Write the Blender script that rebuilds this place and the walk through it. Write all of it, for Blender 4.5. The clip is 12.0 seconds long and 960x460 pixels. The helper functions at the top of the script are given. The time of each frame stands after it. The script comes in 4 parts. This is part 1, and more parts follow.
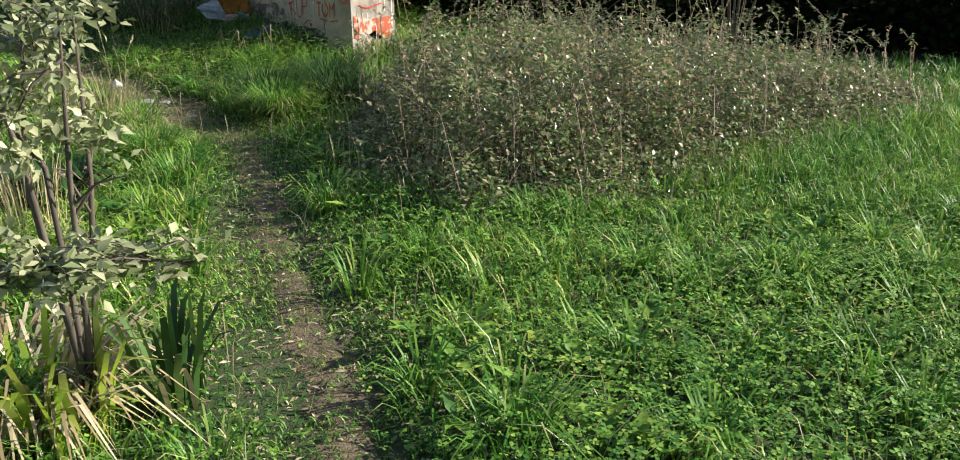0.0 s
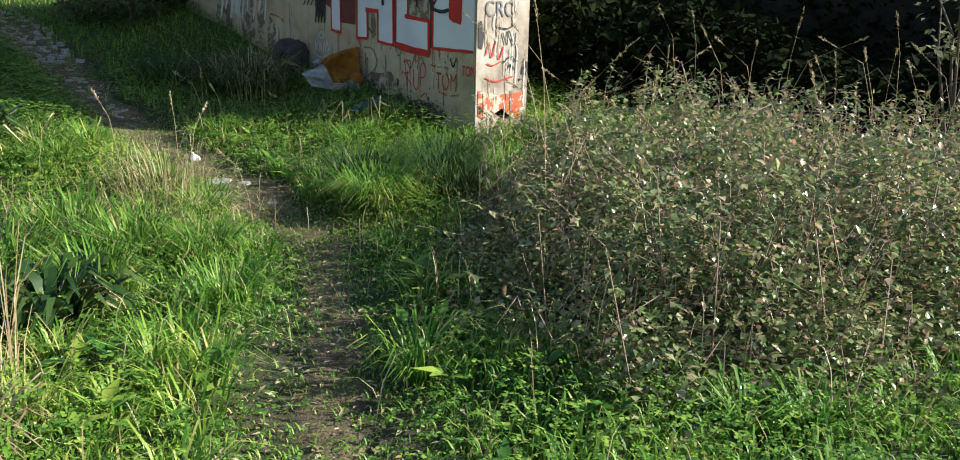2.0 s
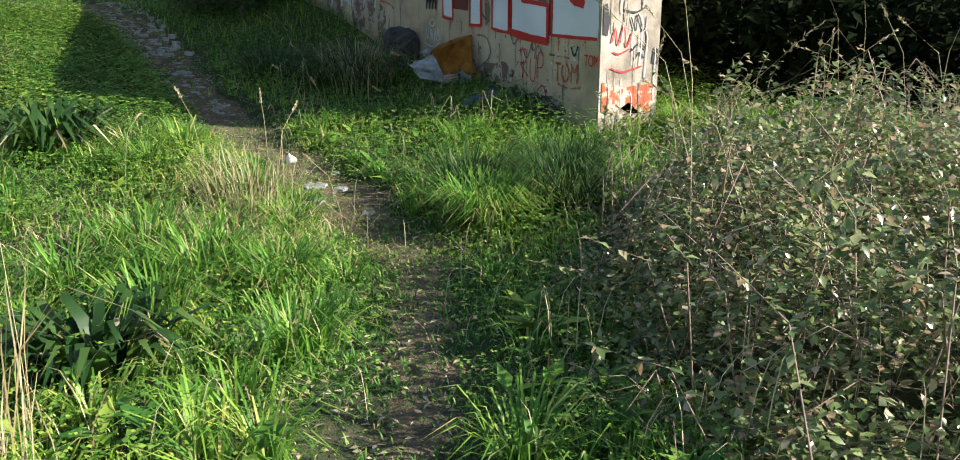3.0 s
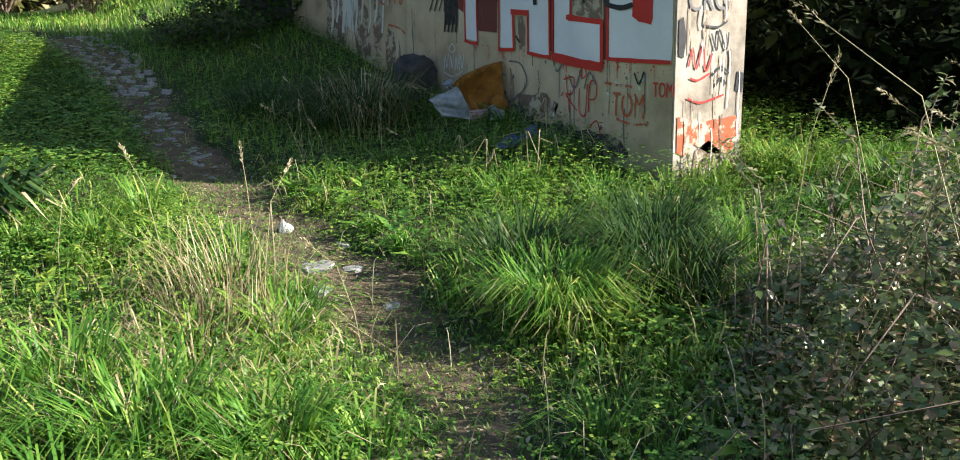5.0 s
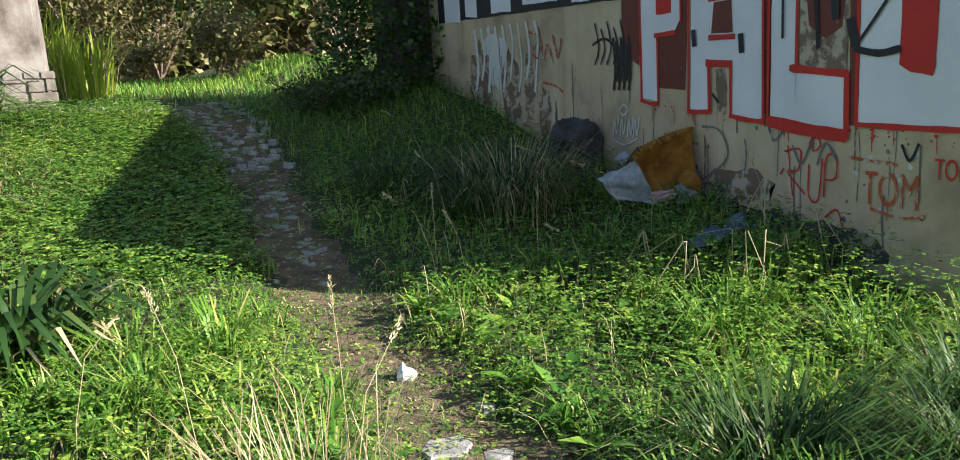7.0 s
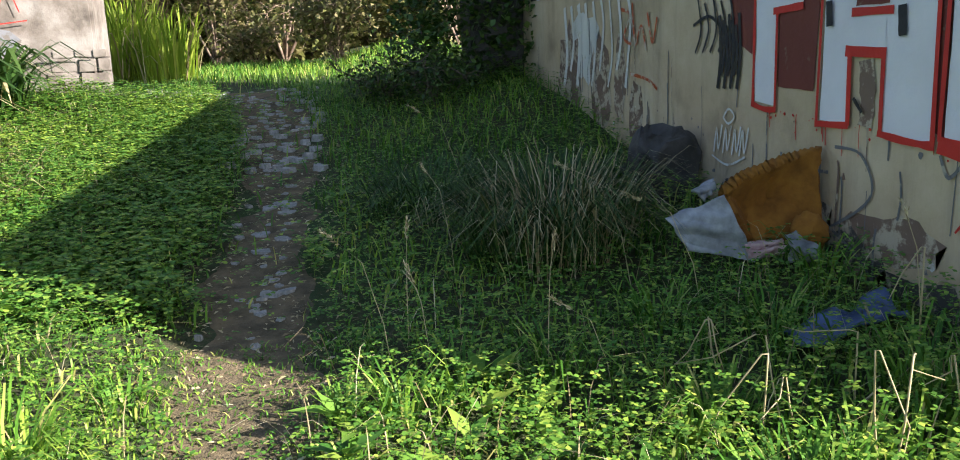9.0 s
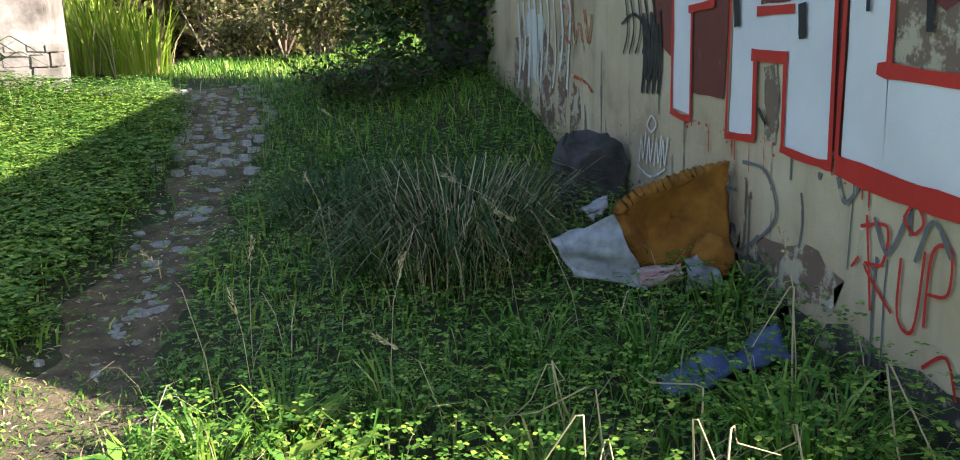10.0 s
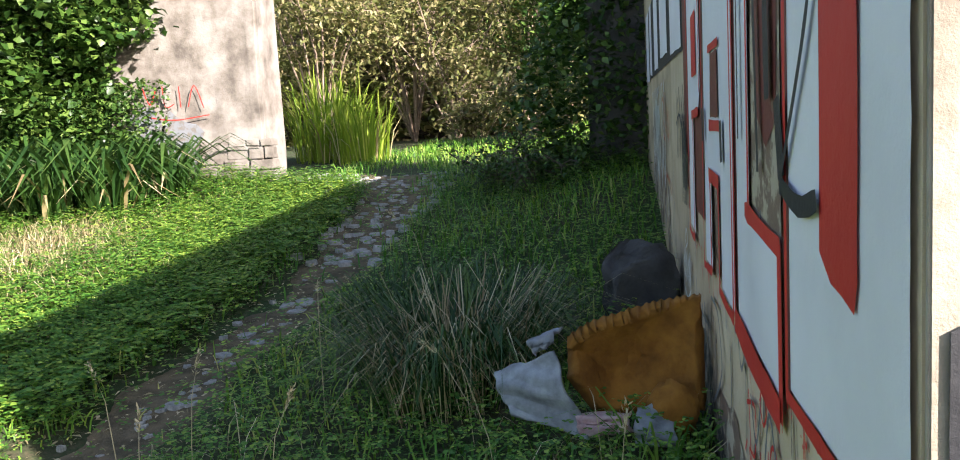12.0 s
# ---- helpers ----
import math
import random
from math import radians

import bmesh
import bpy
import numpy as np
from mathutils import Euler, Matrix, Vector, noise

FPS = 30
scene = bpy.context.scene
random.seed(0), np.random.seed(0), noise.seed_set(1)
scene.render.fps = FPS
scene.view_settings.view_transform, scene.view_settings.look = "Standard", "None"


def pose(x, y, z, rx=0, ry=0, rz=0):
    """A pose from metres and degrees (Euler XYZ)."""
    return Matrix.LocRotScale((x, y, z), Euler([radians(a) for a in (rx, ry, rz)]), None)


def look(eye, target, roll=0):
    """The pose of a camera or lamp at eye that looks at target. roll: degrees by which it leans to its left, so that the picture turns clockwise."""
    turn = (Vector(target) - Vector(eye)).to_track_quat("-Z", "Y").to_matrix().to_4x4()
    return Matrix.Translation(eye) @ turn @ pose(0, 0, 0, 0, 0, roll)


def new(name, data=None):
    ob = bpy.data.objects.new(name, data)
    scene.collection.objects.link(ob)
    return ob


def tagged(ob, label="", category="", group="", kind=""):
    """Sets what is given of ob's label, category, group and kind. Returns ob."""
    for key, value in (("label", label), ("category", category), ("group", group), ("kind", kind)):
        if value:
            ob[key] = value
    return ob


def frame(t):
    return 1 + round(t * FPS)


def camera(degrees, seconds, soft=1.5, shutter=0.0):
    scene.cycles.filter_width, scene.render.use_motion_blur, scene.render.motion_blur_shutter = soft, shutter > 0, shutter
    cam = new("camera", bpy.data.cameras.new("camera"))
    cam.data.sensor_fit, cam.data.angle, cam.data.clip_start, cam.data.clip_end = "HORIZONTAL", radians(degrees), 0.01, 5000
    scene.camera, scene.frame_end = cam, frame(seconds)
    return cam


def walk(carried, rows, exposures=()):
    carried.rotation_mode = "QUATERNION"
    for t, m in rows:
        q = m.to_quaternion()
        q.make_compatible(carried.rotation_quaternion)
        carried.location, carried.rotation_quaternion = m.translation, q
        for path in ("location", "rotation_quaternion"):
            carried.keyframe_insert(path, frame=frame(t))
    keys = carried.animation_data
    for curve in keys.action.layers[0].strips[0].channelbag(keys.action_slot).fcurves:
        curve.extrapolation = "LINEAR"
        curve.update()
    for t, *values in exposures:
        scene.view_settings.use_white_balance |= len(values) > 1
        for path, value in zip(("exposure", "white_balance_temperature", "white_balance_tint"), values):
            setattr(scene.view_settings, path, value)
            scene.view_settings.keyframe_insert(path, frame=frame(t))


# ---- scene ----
cam = camera(59.2, 12.0, soft=1.0)
PATH = [
    (0, (-0.022, -0.185, 1.785), (1.401, 1.034, 1.087), -0.2),
    (0.5, (0.191, 0.177, 1.668), (1.646, 1.369, 0.986), 2.8),
    (1, (0.546, 0.552, 1.571), (1.989, 1.82, 1.013), 2.2),
    (1.5, (0.903, 0.848, 1.628), (2.14, 2.34, 1.132), 1.2),
    (2, (1.255, 1.286, 1.551), (2.534, 2.73, 1.022), 1.3),
    (2.5, (1.534, 1.666, 1.49), (2.713, 3.178, 0.921), 1.1),
    (2.7, (1.657, 1.767, 1.531), (2.714, 3.369, 0.97), 0.3),
    (4.3, (2.218, 3.069, 1.484), (3.289, 4.655, 0.905), -1.6),
    (4.5, (2.285, 3.173, 1.478), (3.337, 4.794, 0.963), -1.5),
    (5, (2.442, 3.506, 1.43), (3.501, 5.125, 0.924), -1.6),
    (5.5, (2.533, 3.835, 1.465), (3.638, 5.428, 0.973), -2.2),
    (6, (2.733, 4.178, 1.46), (3.701, 5.888, 1.087), -2.6),
    (6.5, (2.984, 4.522, 1.467), (3.751, 6.331, 1.093), -4.3),
    (7, (3.153, 5.041, 1.459), (3.932, 6.844, 1.081), -3.4),
    (7.5, (3.39, 5.389, 1.44), (4.119, 7.203, 1.019), -3.8),
    (7.7, (3.518, 5.51, 1.477), (4.169, 7.349, 1.037), -3.9),
    (9.3, (4.674, 6.428, 1.383), (5.078, 8.35, 1.005), -2.2),
    (9.5, (4.838, 6.446, 1.382), (5.222, 8.372, 1.002), -2.3),
    (10, (5.15, 6.572, 1.408), (5.522, 8.498, 1.015), -1.7),
    (10.5, (5.428, 6.682, 1.495), (5.77, 8.608, 1.082), -2.4),
    (11, (5.879, 6.636, 1.495), (5.788, 8.605, 1.154), -2.9),
    (11.5, (6.202, 6.682, 1.5), (5.954, 8.643, 1.195), -3.9),
    (12, (6.515, 6.765, 1.546), (6.2, 8.729, 1.337), -2.9),
]
walk(cam, [(t, look(eye, target, roll)) for t, eye, target, roll in PATH],
     [(0, 0.98, 6500, 10), (1.5, 1.02, 6500, 10), (2.5, 1.22, 6500, 10), (4.5, 1.36, 6500, 10), (5.5, 1.36, 6500, 10), (7.5, 1.45, 6600, 12), (9.5, 1.85, 6600, 13), (10.5, 2.1, 6600, 14), (12, 1.92, 6600, 14)])

# ---- light ----
SUN_AZ = Vector((0.78, -0.63, 0)).normalized()
SUN_EL = radians(27)
world = bpy.data.worlds.new("sky")
scene.world = world
world.use_nodes = True
wn = world.node_tree.nodes
sky = wn.new("ShaderNodeTexSky")
sky.sky_type = "NISHITA"
sky.sun_disc = False
sky.sun_elevation = SUN_EL
sky.sun_rotation = math.atan2(SUN_AZ.x, SUN_AZ.y)
world.node_tree.links.new(sky.outputs[0], wn["Background"].inputs[0])
wn["Background"].inputs[1].default_value = 0.08
sun = new("sun", bpy.data.lights.new("sun", "SUN"))
sun.data.energy = 4.7
sun.data.angle = radians(0.55)
sun.data.color = (1.0, 0.95, 0.86)
sun_from = SUN_AZ * math.cos(SUN_EL) + Vector((0, 0, math.sin(SUN_EL)))
sun.matrix_world = look(sun_from * 60, (0, 0, 0))


# ---- materials ----
def nodes_of(name):
    m = bpy.data.materials.new(name)
    m.use_nodes = True
    nt = m.node_tree
    return m, nt, nt.nodes["Principled BSDF"]


def ramp(nt, fac, stops):
    r = nt.nodes.new("ShaderNodeValToRGB")
    el = r.color_ramp.elements
    while len(el) < len(stops):
        el.new(0.5)
    for e, (p, c) in zip(el, stops):
        e.position, e.color = p, (*c, 1)
    nt.links.new(fac, r.inputs[0])
    return r.outputs[0]


def noise_tex(nt, scale, detail=4, rough=0.55, coord="Object", stretch=None):
    tc = nt.nodes.new("ShaderNodeTexCoord")
    out = tc.outputs[coord]
    if stretch:
        mp = nt.nodes.new("ShaderNodeMapping")
        mp.inputs["Scale"].default_value = stretch
        nt.links.new(out, mp.inputs[0])
        out = mp.outputs[0]
    n = nt.nodes.new("ShaderNodeTexNoise")
    n.inputs["Scale"].default_value, n.inputs["Detail"].default_value, n.inputs["Roughness"].default_value = scale, detail, rough
    nt.links.new(out, n.inputs["Vector"])
    return n.outputs["Fac"]


def mixed(nt, fac, a, b, mode="MIX"):
    mx = nt.nodes.new("ShaderNodeMix")
    mx.data_type, mx.blend_type = "RGBA", mode
    for v, i in ((fac, 0), (a, 6), (b, 7)):
        if hasattr(v, "is_output"):
            nt.links.new(v, mx.inputs[i])
        elif i == 0:
            mx.inputs[0].default_value = v
        else:
            mx.inputs[i].default_value = (*v, 1)
    return mx.outputs[2]


def bumped(nt, bsdf, height, strength=0.5, dist=0.02):
    b = nt.nodes.new("ShaderNodeBump")
    b.inputs["Strength"].default_value, b.inputs["Distance"].default_value = strength, dist
    nt.links.new(height, b.inputs["Height"])
    nt.links.new(b.outputs[0], bsdf.inputs["Normal"])


def leafy(name, stops, patch=((0.8, 0.8, 0.75), (1.15, 1.12, 1.0)), rough=0.5, trans=0.3, patch_scale=0.9, spec=0.35):
    """Foliage: each leaf or blade its own tone, and slow patches over the ground; some light comes through."""
    m, nt, b = nodes_of(name)
    g = nt.nodes.new("ShaderNodeNewGeometry")
    tone = ramp(nt, g.outputs["Random Per Island"], stops)
    pt = ramp(nt, noise_tex(nt, patch_scale, 3), [(0.3, patch[0]), (0.7, patch[1])])
    col = mixed(nt, 1.0, tone, pt, "MULTIPLY")
    nt.links.new(col, b.inputs["Base Color"])
    b.inputs["Roughness"].default_value = rough
    b.inputs["Specular IOR Level"].default_value = spec
    t = nt.nodes.new("ShaderNodeBsdfTranslucent")
    nt.links.new(col, t.inputs[0])
    mx = nt.nodes.new("ShaderNodeMixShader")
    mx.inputs[0].default_value = trans
    nt.links.new(b.outputs[0], mx.inputs[1])
    nt.links.new(t.outputs[0], mx.inputs[2])
    nt.links.new(mx.outputs[0], nt.nodes["Material Output"].inputs[0])
    return m


def plain(name, c1, c2, scale=8, rough=0.8, bump=0.4, dist=0.01, metal=0, stretch=None, fine=None):
    m, nt, b = nodes_of(name)
    n = noise_tex(nt, scale, 6, 0.6, stretch=stretch)
    col = ramp(nt, n, [(0.3, c1), (0.7, c2)])
    nt.links.new(col, b.inputs["Base Color"])
    b.inputs["Roughness"].default_value, b.inputs["Metallic"].default_value = rough, metal
    bumped(nt, b, noise_tex(nt, fine or scale * 5, 5, 0.65, stretch=stretch), bump, dist)
    return m


GRASS = leafy("grass_green", [(0, (0.05, 0.16, 0.025)), (0.5, (0.14, 0.32, 0.045)), (0.85, (0.27, 0.43, 0.075)), (1, (0.55, 0.54, 0.24))], ((0.55, 0.75, 0.6), (1.35, 1.15, 0.9)), trans=0.28, patch_scale=0.7)
LUSH = leafy("lush_weed_leaf", [(0, (0.05, 0.16, 0.03)), (0.6, (0.15, 0.31, 0.05)), (1, (0.36, 0.48, 0.09))], ((0.65, 0.8, 0.7), (1.25, 1.1, 0.9)), trans=0.28)
STRAW = leafy("dry_straw", [(0, (0.26, 0.20, 0.11)), (0.5, (0.46, 0.38, 0.23)), (1, (0.7, 0.62, 0.45))], trans=0.15)
BRAMBLE = leafy("bramble_leaf", [(0, (0.05, 0.10, 0.03)), (0.35, (0.14, 0.22, 0.075)), (0.6, (0.28, 0.36, 0.15)), (0.8, (0.40, 0.42, 0.25)), (0.9, (0.42, 0.27, 0.18)), (1, (0.60, 0.53, 0.40))], ((0.7, 0.72, 0.66), (1.25, 1.12, 1.0)), rough=0.32, trans=0.3, spec=0.65, patch_scale=2.2)
CANE = plain("dead_cane", (0.10, 0.065, 0.05), (0.38, 0.28, 0.21), 5, fine=60)
PALELEAF = leafy("pale_shrub_leaf", [(0, (0.14, 0.18, 0.08)), (0.5, (0.30, 0.34, 0.18)), (1, (0.56, 0.56, 0.36))], rough=0.4, trans=0.25)
OLIVE = leafy("olive_brush_leaf", [(0, (0.09, 0.11, 0.035)), (0.5, (0.19, 0.20, 0.07)), (1, (0.42, 0.36, 0.2))], trans=0.3)
# thicket leaves: deep shade is put into the colour, near black, hardly any sheen
SHADELEAF = leafy("shade_toned_leaf", [(0, (0.005, 0.009, 0.004)), (0.6, (0.009, 0.016, 0.006)), (1, (0.02, 0.03, 0.011))], trans=0.05, rough=0.9, spec=0.04)
# backing of the thicket: shade given as a near-black colour
SHADEBACK = plain("shade_backing", (0.008, 0.007, 0.006), (0.02, 0.018, 0.015), 4, 0.95)
IVY = leafy("ivy_leaf", [(0, (0.02, 0.055, 0.012)), (0.6, (0.05, 0.11, 0.02)), (1, (0.14, 0.22, 0.05))], trans=0.2, rough=0.4)
STRAP = leafy("strap_leaf", [(0, (0.02, 0.06, 0.015)), (0.6, (0.042, 0.105, 0.022)), (1, (0.11, 0.18, 0.045))], rough=0.5, trans=0.2, spec=0.35)
IRIS = leafy("iris_leaf", [(0, (0.17, 0.30, 0.03)), (0.6, (0.33, 0.45, 0.05)), (1, (0.52, 0.55, 0.14))], rough=0.45, trans=0.4)
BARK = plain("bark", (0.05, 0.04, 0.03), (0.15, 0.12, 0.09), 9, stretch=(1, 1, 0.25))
ROCK = plain("dark_rock", (0.035, 0.033, 0.032), (0.10, 0.095, 0.09), 5, 0.9, 0.8, 0.02)
FOAM = plain("old_foam", (0.17, 0.062, 0.007), (0.40, 0.17, 0.022), 9, 0.95, 0.8, 0.008, fine=60)
CLOTH = plain("grey_cloth", (0.13, 0.14, 0.155), (0.36, 0.385, 0.42), 13, 0.9, 0.4, 0.006, fine=90)
DENIM = plain("blue_cloth", (0.03, 0.055, 0.16), (0.14, 0.20, 0.38), 5, 0.7, 0.4, 0.006, fine=60)
PINK = plain("pink_striped_cloth", (0.42, 0.24, 0.25), (0.62, 0.50, 0.50), 30, 0.9, 0.4, 0.006, fine=90)
PAPER = plain("white_litter", (0.7, 0.7, 0.68), (0.85, 0.85, 0.82), 12, 0.7, 0.3)


def soil_material():
    m, nt, b = nodes_of("soil_and_moss")
    big = noise_tex(nt, 0.9, 5)
    fine = noise_tex(nt, 14, 6, 0.7)
    col = mixed(nt, ramp(nt, big, [(0.35, (0, 0, 0)), (0.6, (1, 1, 1))]), (0.045, 0.05, 0.02), (0.03, 0.065, 0.012))
    col = mixed(nt, ramp(nt, fine, [(0.5, (0, 0, 0)), (0.75, (1, 1, 1))]), col, (0.12, 0.09, 0.055))
    nt.links.new(col, b.inputs["Base Color"])
    b.inputs["Roughness"].default_value = 0.95
    bumped(nt, b, noise_tex(nt, 30, 6, 0.7), 0.8, 0.03)
    return m


SOIL = soil_material()
DIRT = plain("trodden_dirt", (0.06, 0.052, 0.028), (0.23, 0.17, 0.10), 7, 0.95, 0.9, 0.03, fine=45)
COBBLE = plain("path_stone", (0.20, 0.195, 0.19), (0.44, 0.43, 0.41), 6, 0.75, 0.6, 0.01)


def wall_material(name, tones, scale=1.2):
    """Old plaster: patches, vertical runs of dirt and fine grain."""
    m, nt, b = nodes_of(name)
    base = ramp(nt, noise_tex(nt, scale, 7, 0.62), [(0.28, tones[0]), (0.46, tones[1]), (0.6, tones[2]), (0.78, tones[3])])
    runs = noise_tex(nt, 3.5, 5, 0.6, stretch=(1.6, 1.6, 0.18))
    col = mixed(nt, ramp(nt, runs, [(0.54, (0, 0, 0)), (0.8, (0.6, 0.6, 0.6))]), base, tones[0])
    nt.links.new(col, b.inputs["Base Color"])
    b.inputs["Roughness"].default_value = 0.9
    bumped(nt, b, noise_tex(nt, 22, 7, 0.7), 0.5, 0.012)
    return m


PLASTER = wall_material("old_render", [(0.26, 0.20, 0.14), (0.50, 0.39, 0.26), (0.60, 0.49, 0.35), (0.64, 0.54, 0.40)])
FAR_PLASTER = wall_material("weathered_pale_render", [(0.07, 0.058, 0.05), (0.20, 0.17, 0.15), (0.29, 0.26, 0.24), (0.36, 0.34, 0.325)], 3.2)
END_PLASTER = wall_material("whitewashed_end", [(0.13, 0.10, 0.08), (0.36, 0.31, 0.25), (0.47, 0.43, 0.37), (0.53, 0.50, 0.45)], 3.4)


def paint_material(name, c, wear=(0.3, 0.26, 0.2), amount=0.72):
    m, nt, b = nodes_of(name)
    n = noise_tex(nt, 9, 8, 0.7)
    t = noise_tex(nt, 1.6, 4)
    col = mixed(nt, ramp(nt, t, [(0.35, (0, 0, 0)), (0.7, (1, 1, 1))]), c, tuple(v * 0.82 for v in c))
    col = mixed(nt, ramp(nt, n, [(amount, (0, 0, 0)), (min(1, amount + 0.06), (1, 1, 1))]), col, wear)
    nt.links.new(col, b.inputs["Base Color"])
    b.inputs["Roughness"].default_value = 0.6
    bumped(nt, b, noise_tex(nt, 22, 7, 0.7), 0.4, 0.01)
    return m


WHITE = paint_material("white_paint", (0.80, 0.79, 0.86))
RED = paint_material("red_paint", (0.60, 0.028, 0.02), (0.3, 0.12, 0.09))
DARKRED = paint_material("dark_red_paint", (0.17, 0.035, 0.028), (0.2, 0.14, 0.1), 0.62)
BLACK = paint_material("black_paint", (0.018, 0.018, 0.024), (0.2, 0.17, 0.14), 0.68)
BROWN = paint_material("brown_paint", (0.2, 0.13, 0.10), (0.46, 0.39, 0.3), 0.49)
ORANGE = paint_material("orange_paint", (0.48, 0.095, 0.03), (0.52, 0.44, 0.35), 0.51)
GREYPAINT = paint_material("grey_paint", (0.16, 0.16, 0.17), (0.42, 0.37, 0.3), 0.58)
PALEPAINT = paint_material("pale_paint", (0.68, 0.68, 0.66), (0.45, 0.4, 0.32), 0.57)

GREYWASH = paint_material("thin_grey_wash", (0.22, 0.225, 0.25), (0.17, 0.15, 0.135), 0.5)

# ---- the lie of the land ----
RISE_Y = (-60, 0, 5, 7, 8, 8.5, 10, 12.3, 14, 15.6, 16.5, 18, 19, 22, 30, 60, 400)
RISE_Z = (-0.3, 0, 0, -0.02, 0.08, 0.14, 0.26, 0.55, 0.84, 1.09, 1.2, 1.29, 1.36, 1.48, 1.68, 2.4, 2.4)
TRAIL = [(-1.5, -2.0), (0.4, 0.2), (1.72, 2.0), (2.3, 3.0), (3.0, 4.25), (3.6, 5.15), (4.1, 6.2), (4.25, 7.5), (4.15, 9.0), (4.25, 11.0), (4.4, 13.0), (4.3, 15.0), (3.9, 17.0)]


def smooth(a, b, v):
    u = np.clip((v - a) / (b - a), 0, 1)
    return u * u * (3 - 2 * u)


def trail_dist(x, y):
    best = np.full(np.shape(x), 1e9)
    for (ax, ay), (bx, by) in zip(TRAIL, TRAIL[1:]):
        dx, dy = bx - ax, by - ay
        u = np.clip(((x - ax) * dx + (y - ay) * dy) / (dx * dx + dy * dy), 0, 1)
        best = np.minimum(best, np.hypot(x - ax - u * dx, y - ay - u * dy))
    return best


def wave(x, y):
    return (np.sin(x * 1.7 + 1.3 * np.sin(y * 0.9)) + np.sin(y * 2.1 + 1.1 * np.sin(x * 1.4 + 2)) + 0.6 * np.sin(x * 4.3 + y * 3.1)) / 2.6


def gz(x, y):
    x, y = np.asarray(x, float), np.asarray(y, float)
    z = np.interp(y, RISE_Y, RISE_Z)
    z = z + smooth(5.0, 6.8, x) * (0.2 + 0.15 * smooth(10, 14, y)) * smooth(7.2, 9.0, y)
    z = z + smooth(6.3, 8.0, x) * 0.22 * (1 - smooth(7.2, 9.0, y)) * smooth(5, 7, y)
    z = z + 0.18 * np.exp(-((x - 1.6) / 1.3) ** 2 - ((y - 15.8) / 0.9) ** 2)
    near = np.exp(-((x - 4) / 14) ** 2 - ((y - 8) / 16) ** 2)
    return z + near * (0.04 * wave(x, y) * smooth(0.15, 0.9, trail_dist(x, y)) - 0.05 * (1 - smooth(0.1, 0.5, trail_dist(x, y))))


MOUND = [(3.5, 3.0), (4.0, 2.75), (4.6, 2.5), (5.75, 2.2), (7.3, 1.8), (8.4, 1.35), (9.4, 1.6), (9.9, 3.2), (9.6, 4.8), (9.0, 5.9), (6.7, 6.15), (5.5, 6.05), (4.95, 5.6), (4.4, 5.0), (3.95, 4.35), (3.6, 3.65)]


def mound_inside(x, y):
    """Metres inside the bramble patch's outline; negative outside."""
    inside = np.zeros(np.shape(x), bool)
    d = np.full(np.shape(x), 1e9)
    for (ax, ay), (bx, by) in zip(MOUND, MOUND[1:] + MOUND[:1]):
        cross = ((ay > y) != (by > y)) & (x < (bx - ax) * (y - ay) / (by - ay + 1e-12) + ax)
        inside ^= cross
        dx, dy = bx - ax, by - ay
        u = np.clip(((x - ax) * dx + (y - ay) * dy) / (dx * dx + dy * dy), 0, 1)
        d = np.minimum(d, np.hypot(x - ax - u * dx, y - ay - u * dy))
    return np.where(inside, d, -d)


# ---- mesh helpers ----
def mesh_of(name, V, F, mats, index=None):
    me = bpy.data.meshes.new(name)
    V, F = np.asarray(V, np.float32), np.asarray(F, np.int32)
    n, k = F.shape
    me.vertices.add(len(V))
    me.vertices.foreach_set("co", V.ravel())
    me.loops.add(n * k)
    me.loops.foreach_set("vertex_index", F.ravel())
    me.polygons.add(n)
    me.polygons.foreach_set("loop_start", np.arange(n, dtype=np.int32) * k)
    for m in mats:
        me.materials.append(m)
    if index is not None:
        me.polygons.foreach_set("material_index", np.asarray(index, np.int32))
    me.update(calc_edges=True)
    return me


def part(name, bm, material, parent=None, label="", smoothed=False):
    me = bpy.data.meshes.new(name)
    bm.to_mesh(me)
    bm.free()
    me.materials.append(material)
    if smoothed:
        for p in me.polygons:
            p.use_smooth = True
    ob = new(name, me)
    if parent:
        ob.parent = parent
    if label:
        tagged(ob, label)
    return ob


def veg(name, pieces, mat, parent=None):
    """One mesh from pieces of (vertices, triangles)."""
    vs, fs, base = [], [], 0
    for V, F in pieces:
        vs.append(V.reshape(-1, 3))
        fs.append(F.reshape(-1, 3) + base)
        base += len(vs[-1])
    ob = new(name, mesh_of(name, np.concatenate(vs), np.concatenate(fs), [mat]))
    if parent:
        ob.parent = parent
    return ob


rng = np.random.default_rng(7)


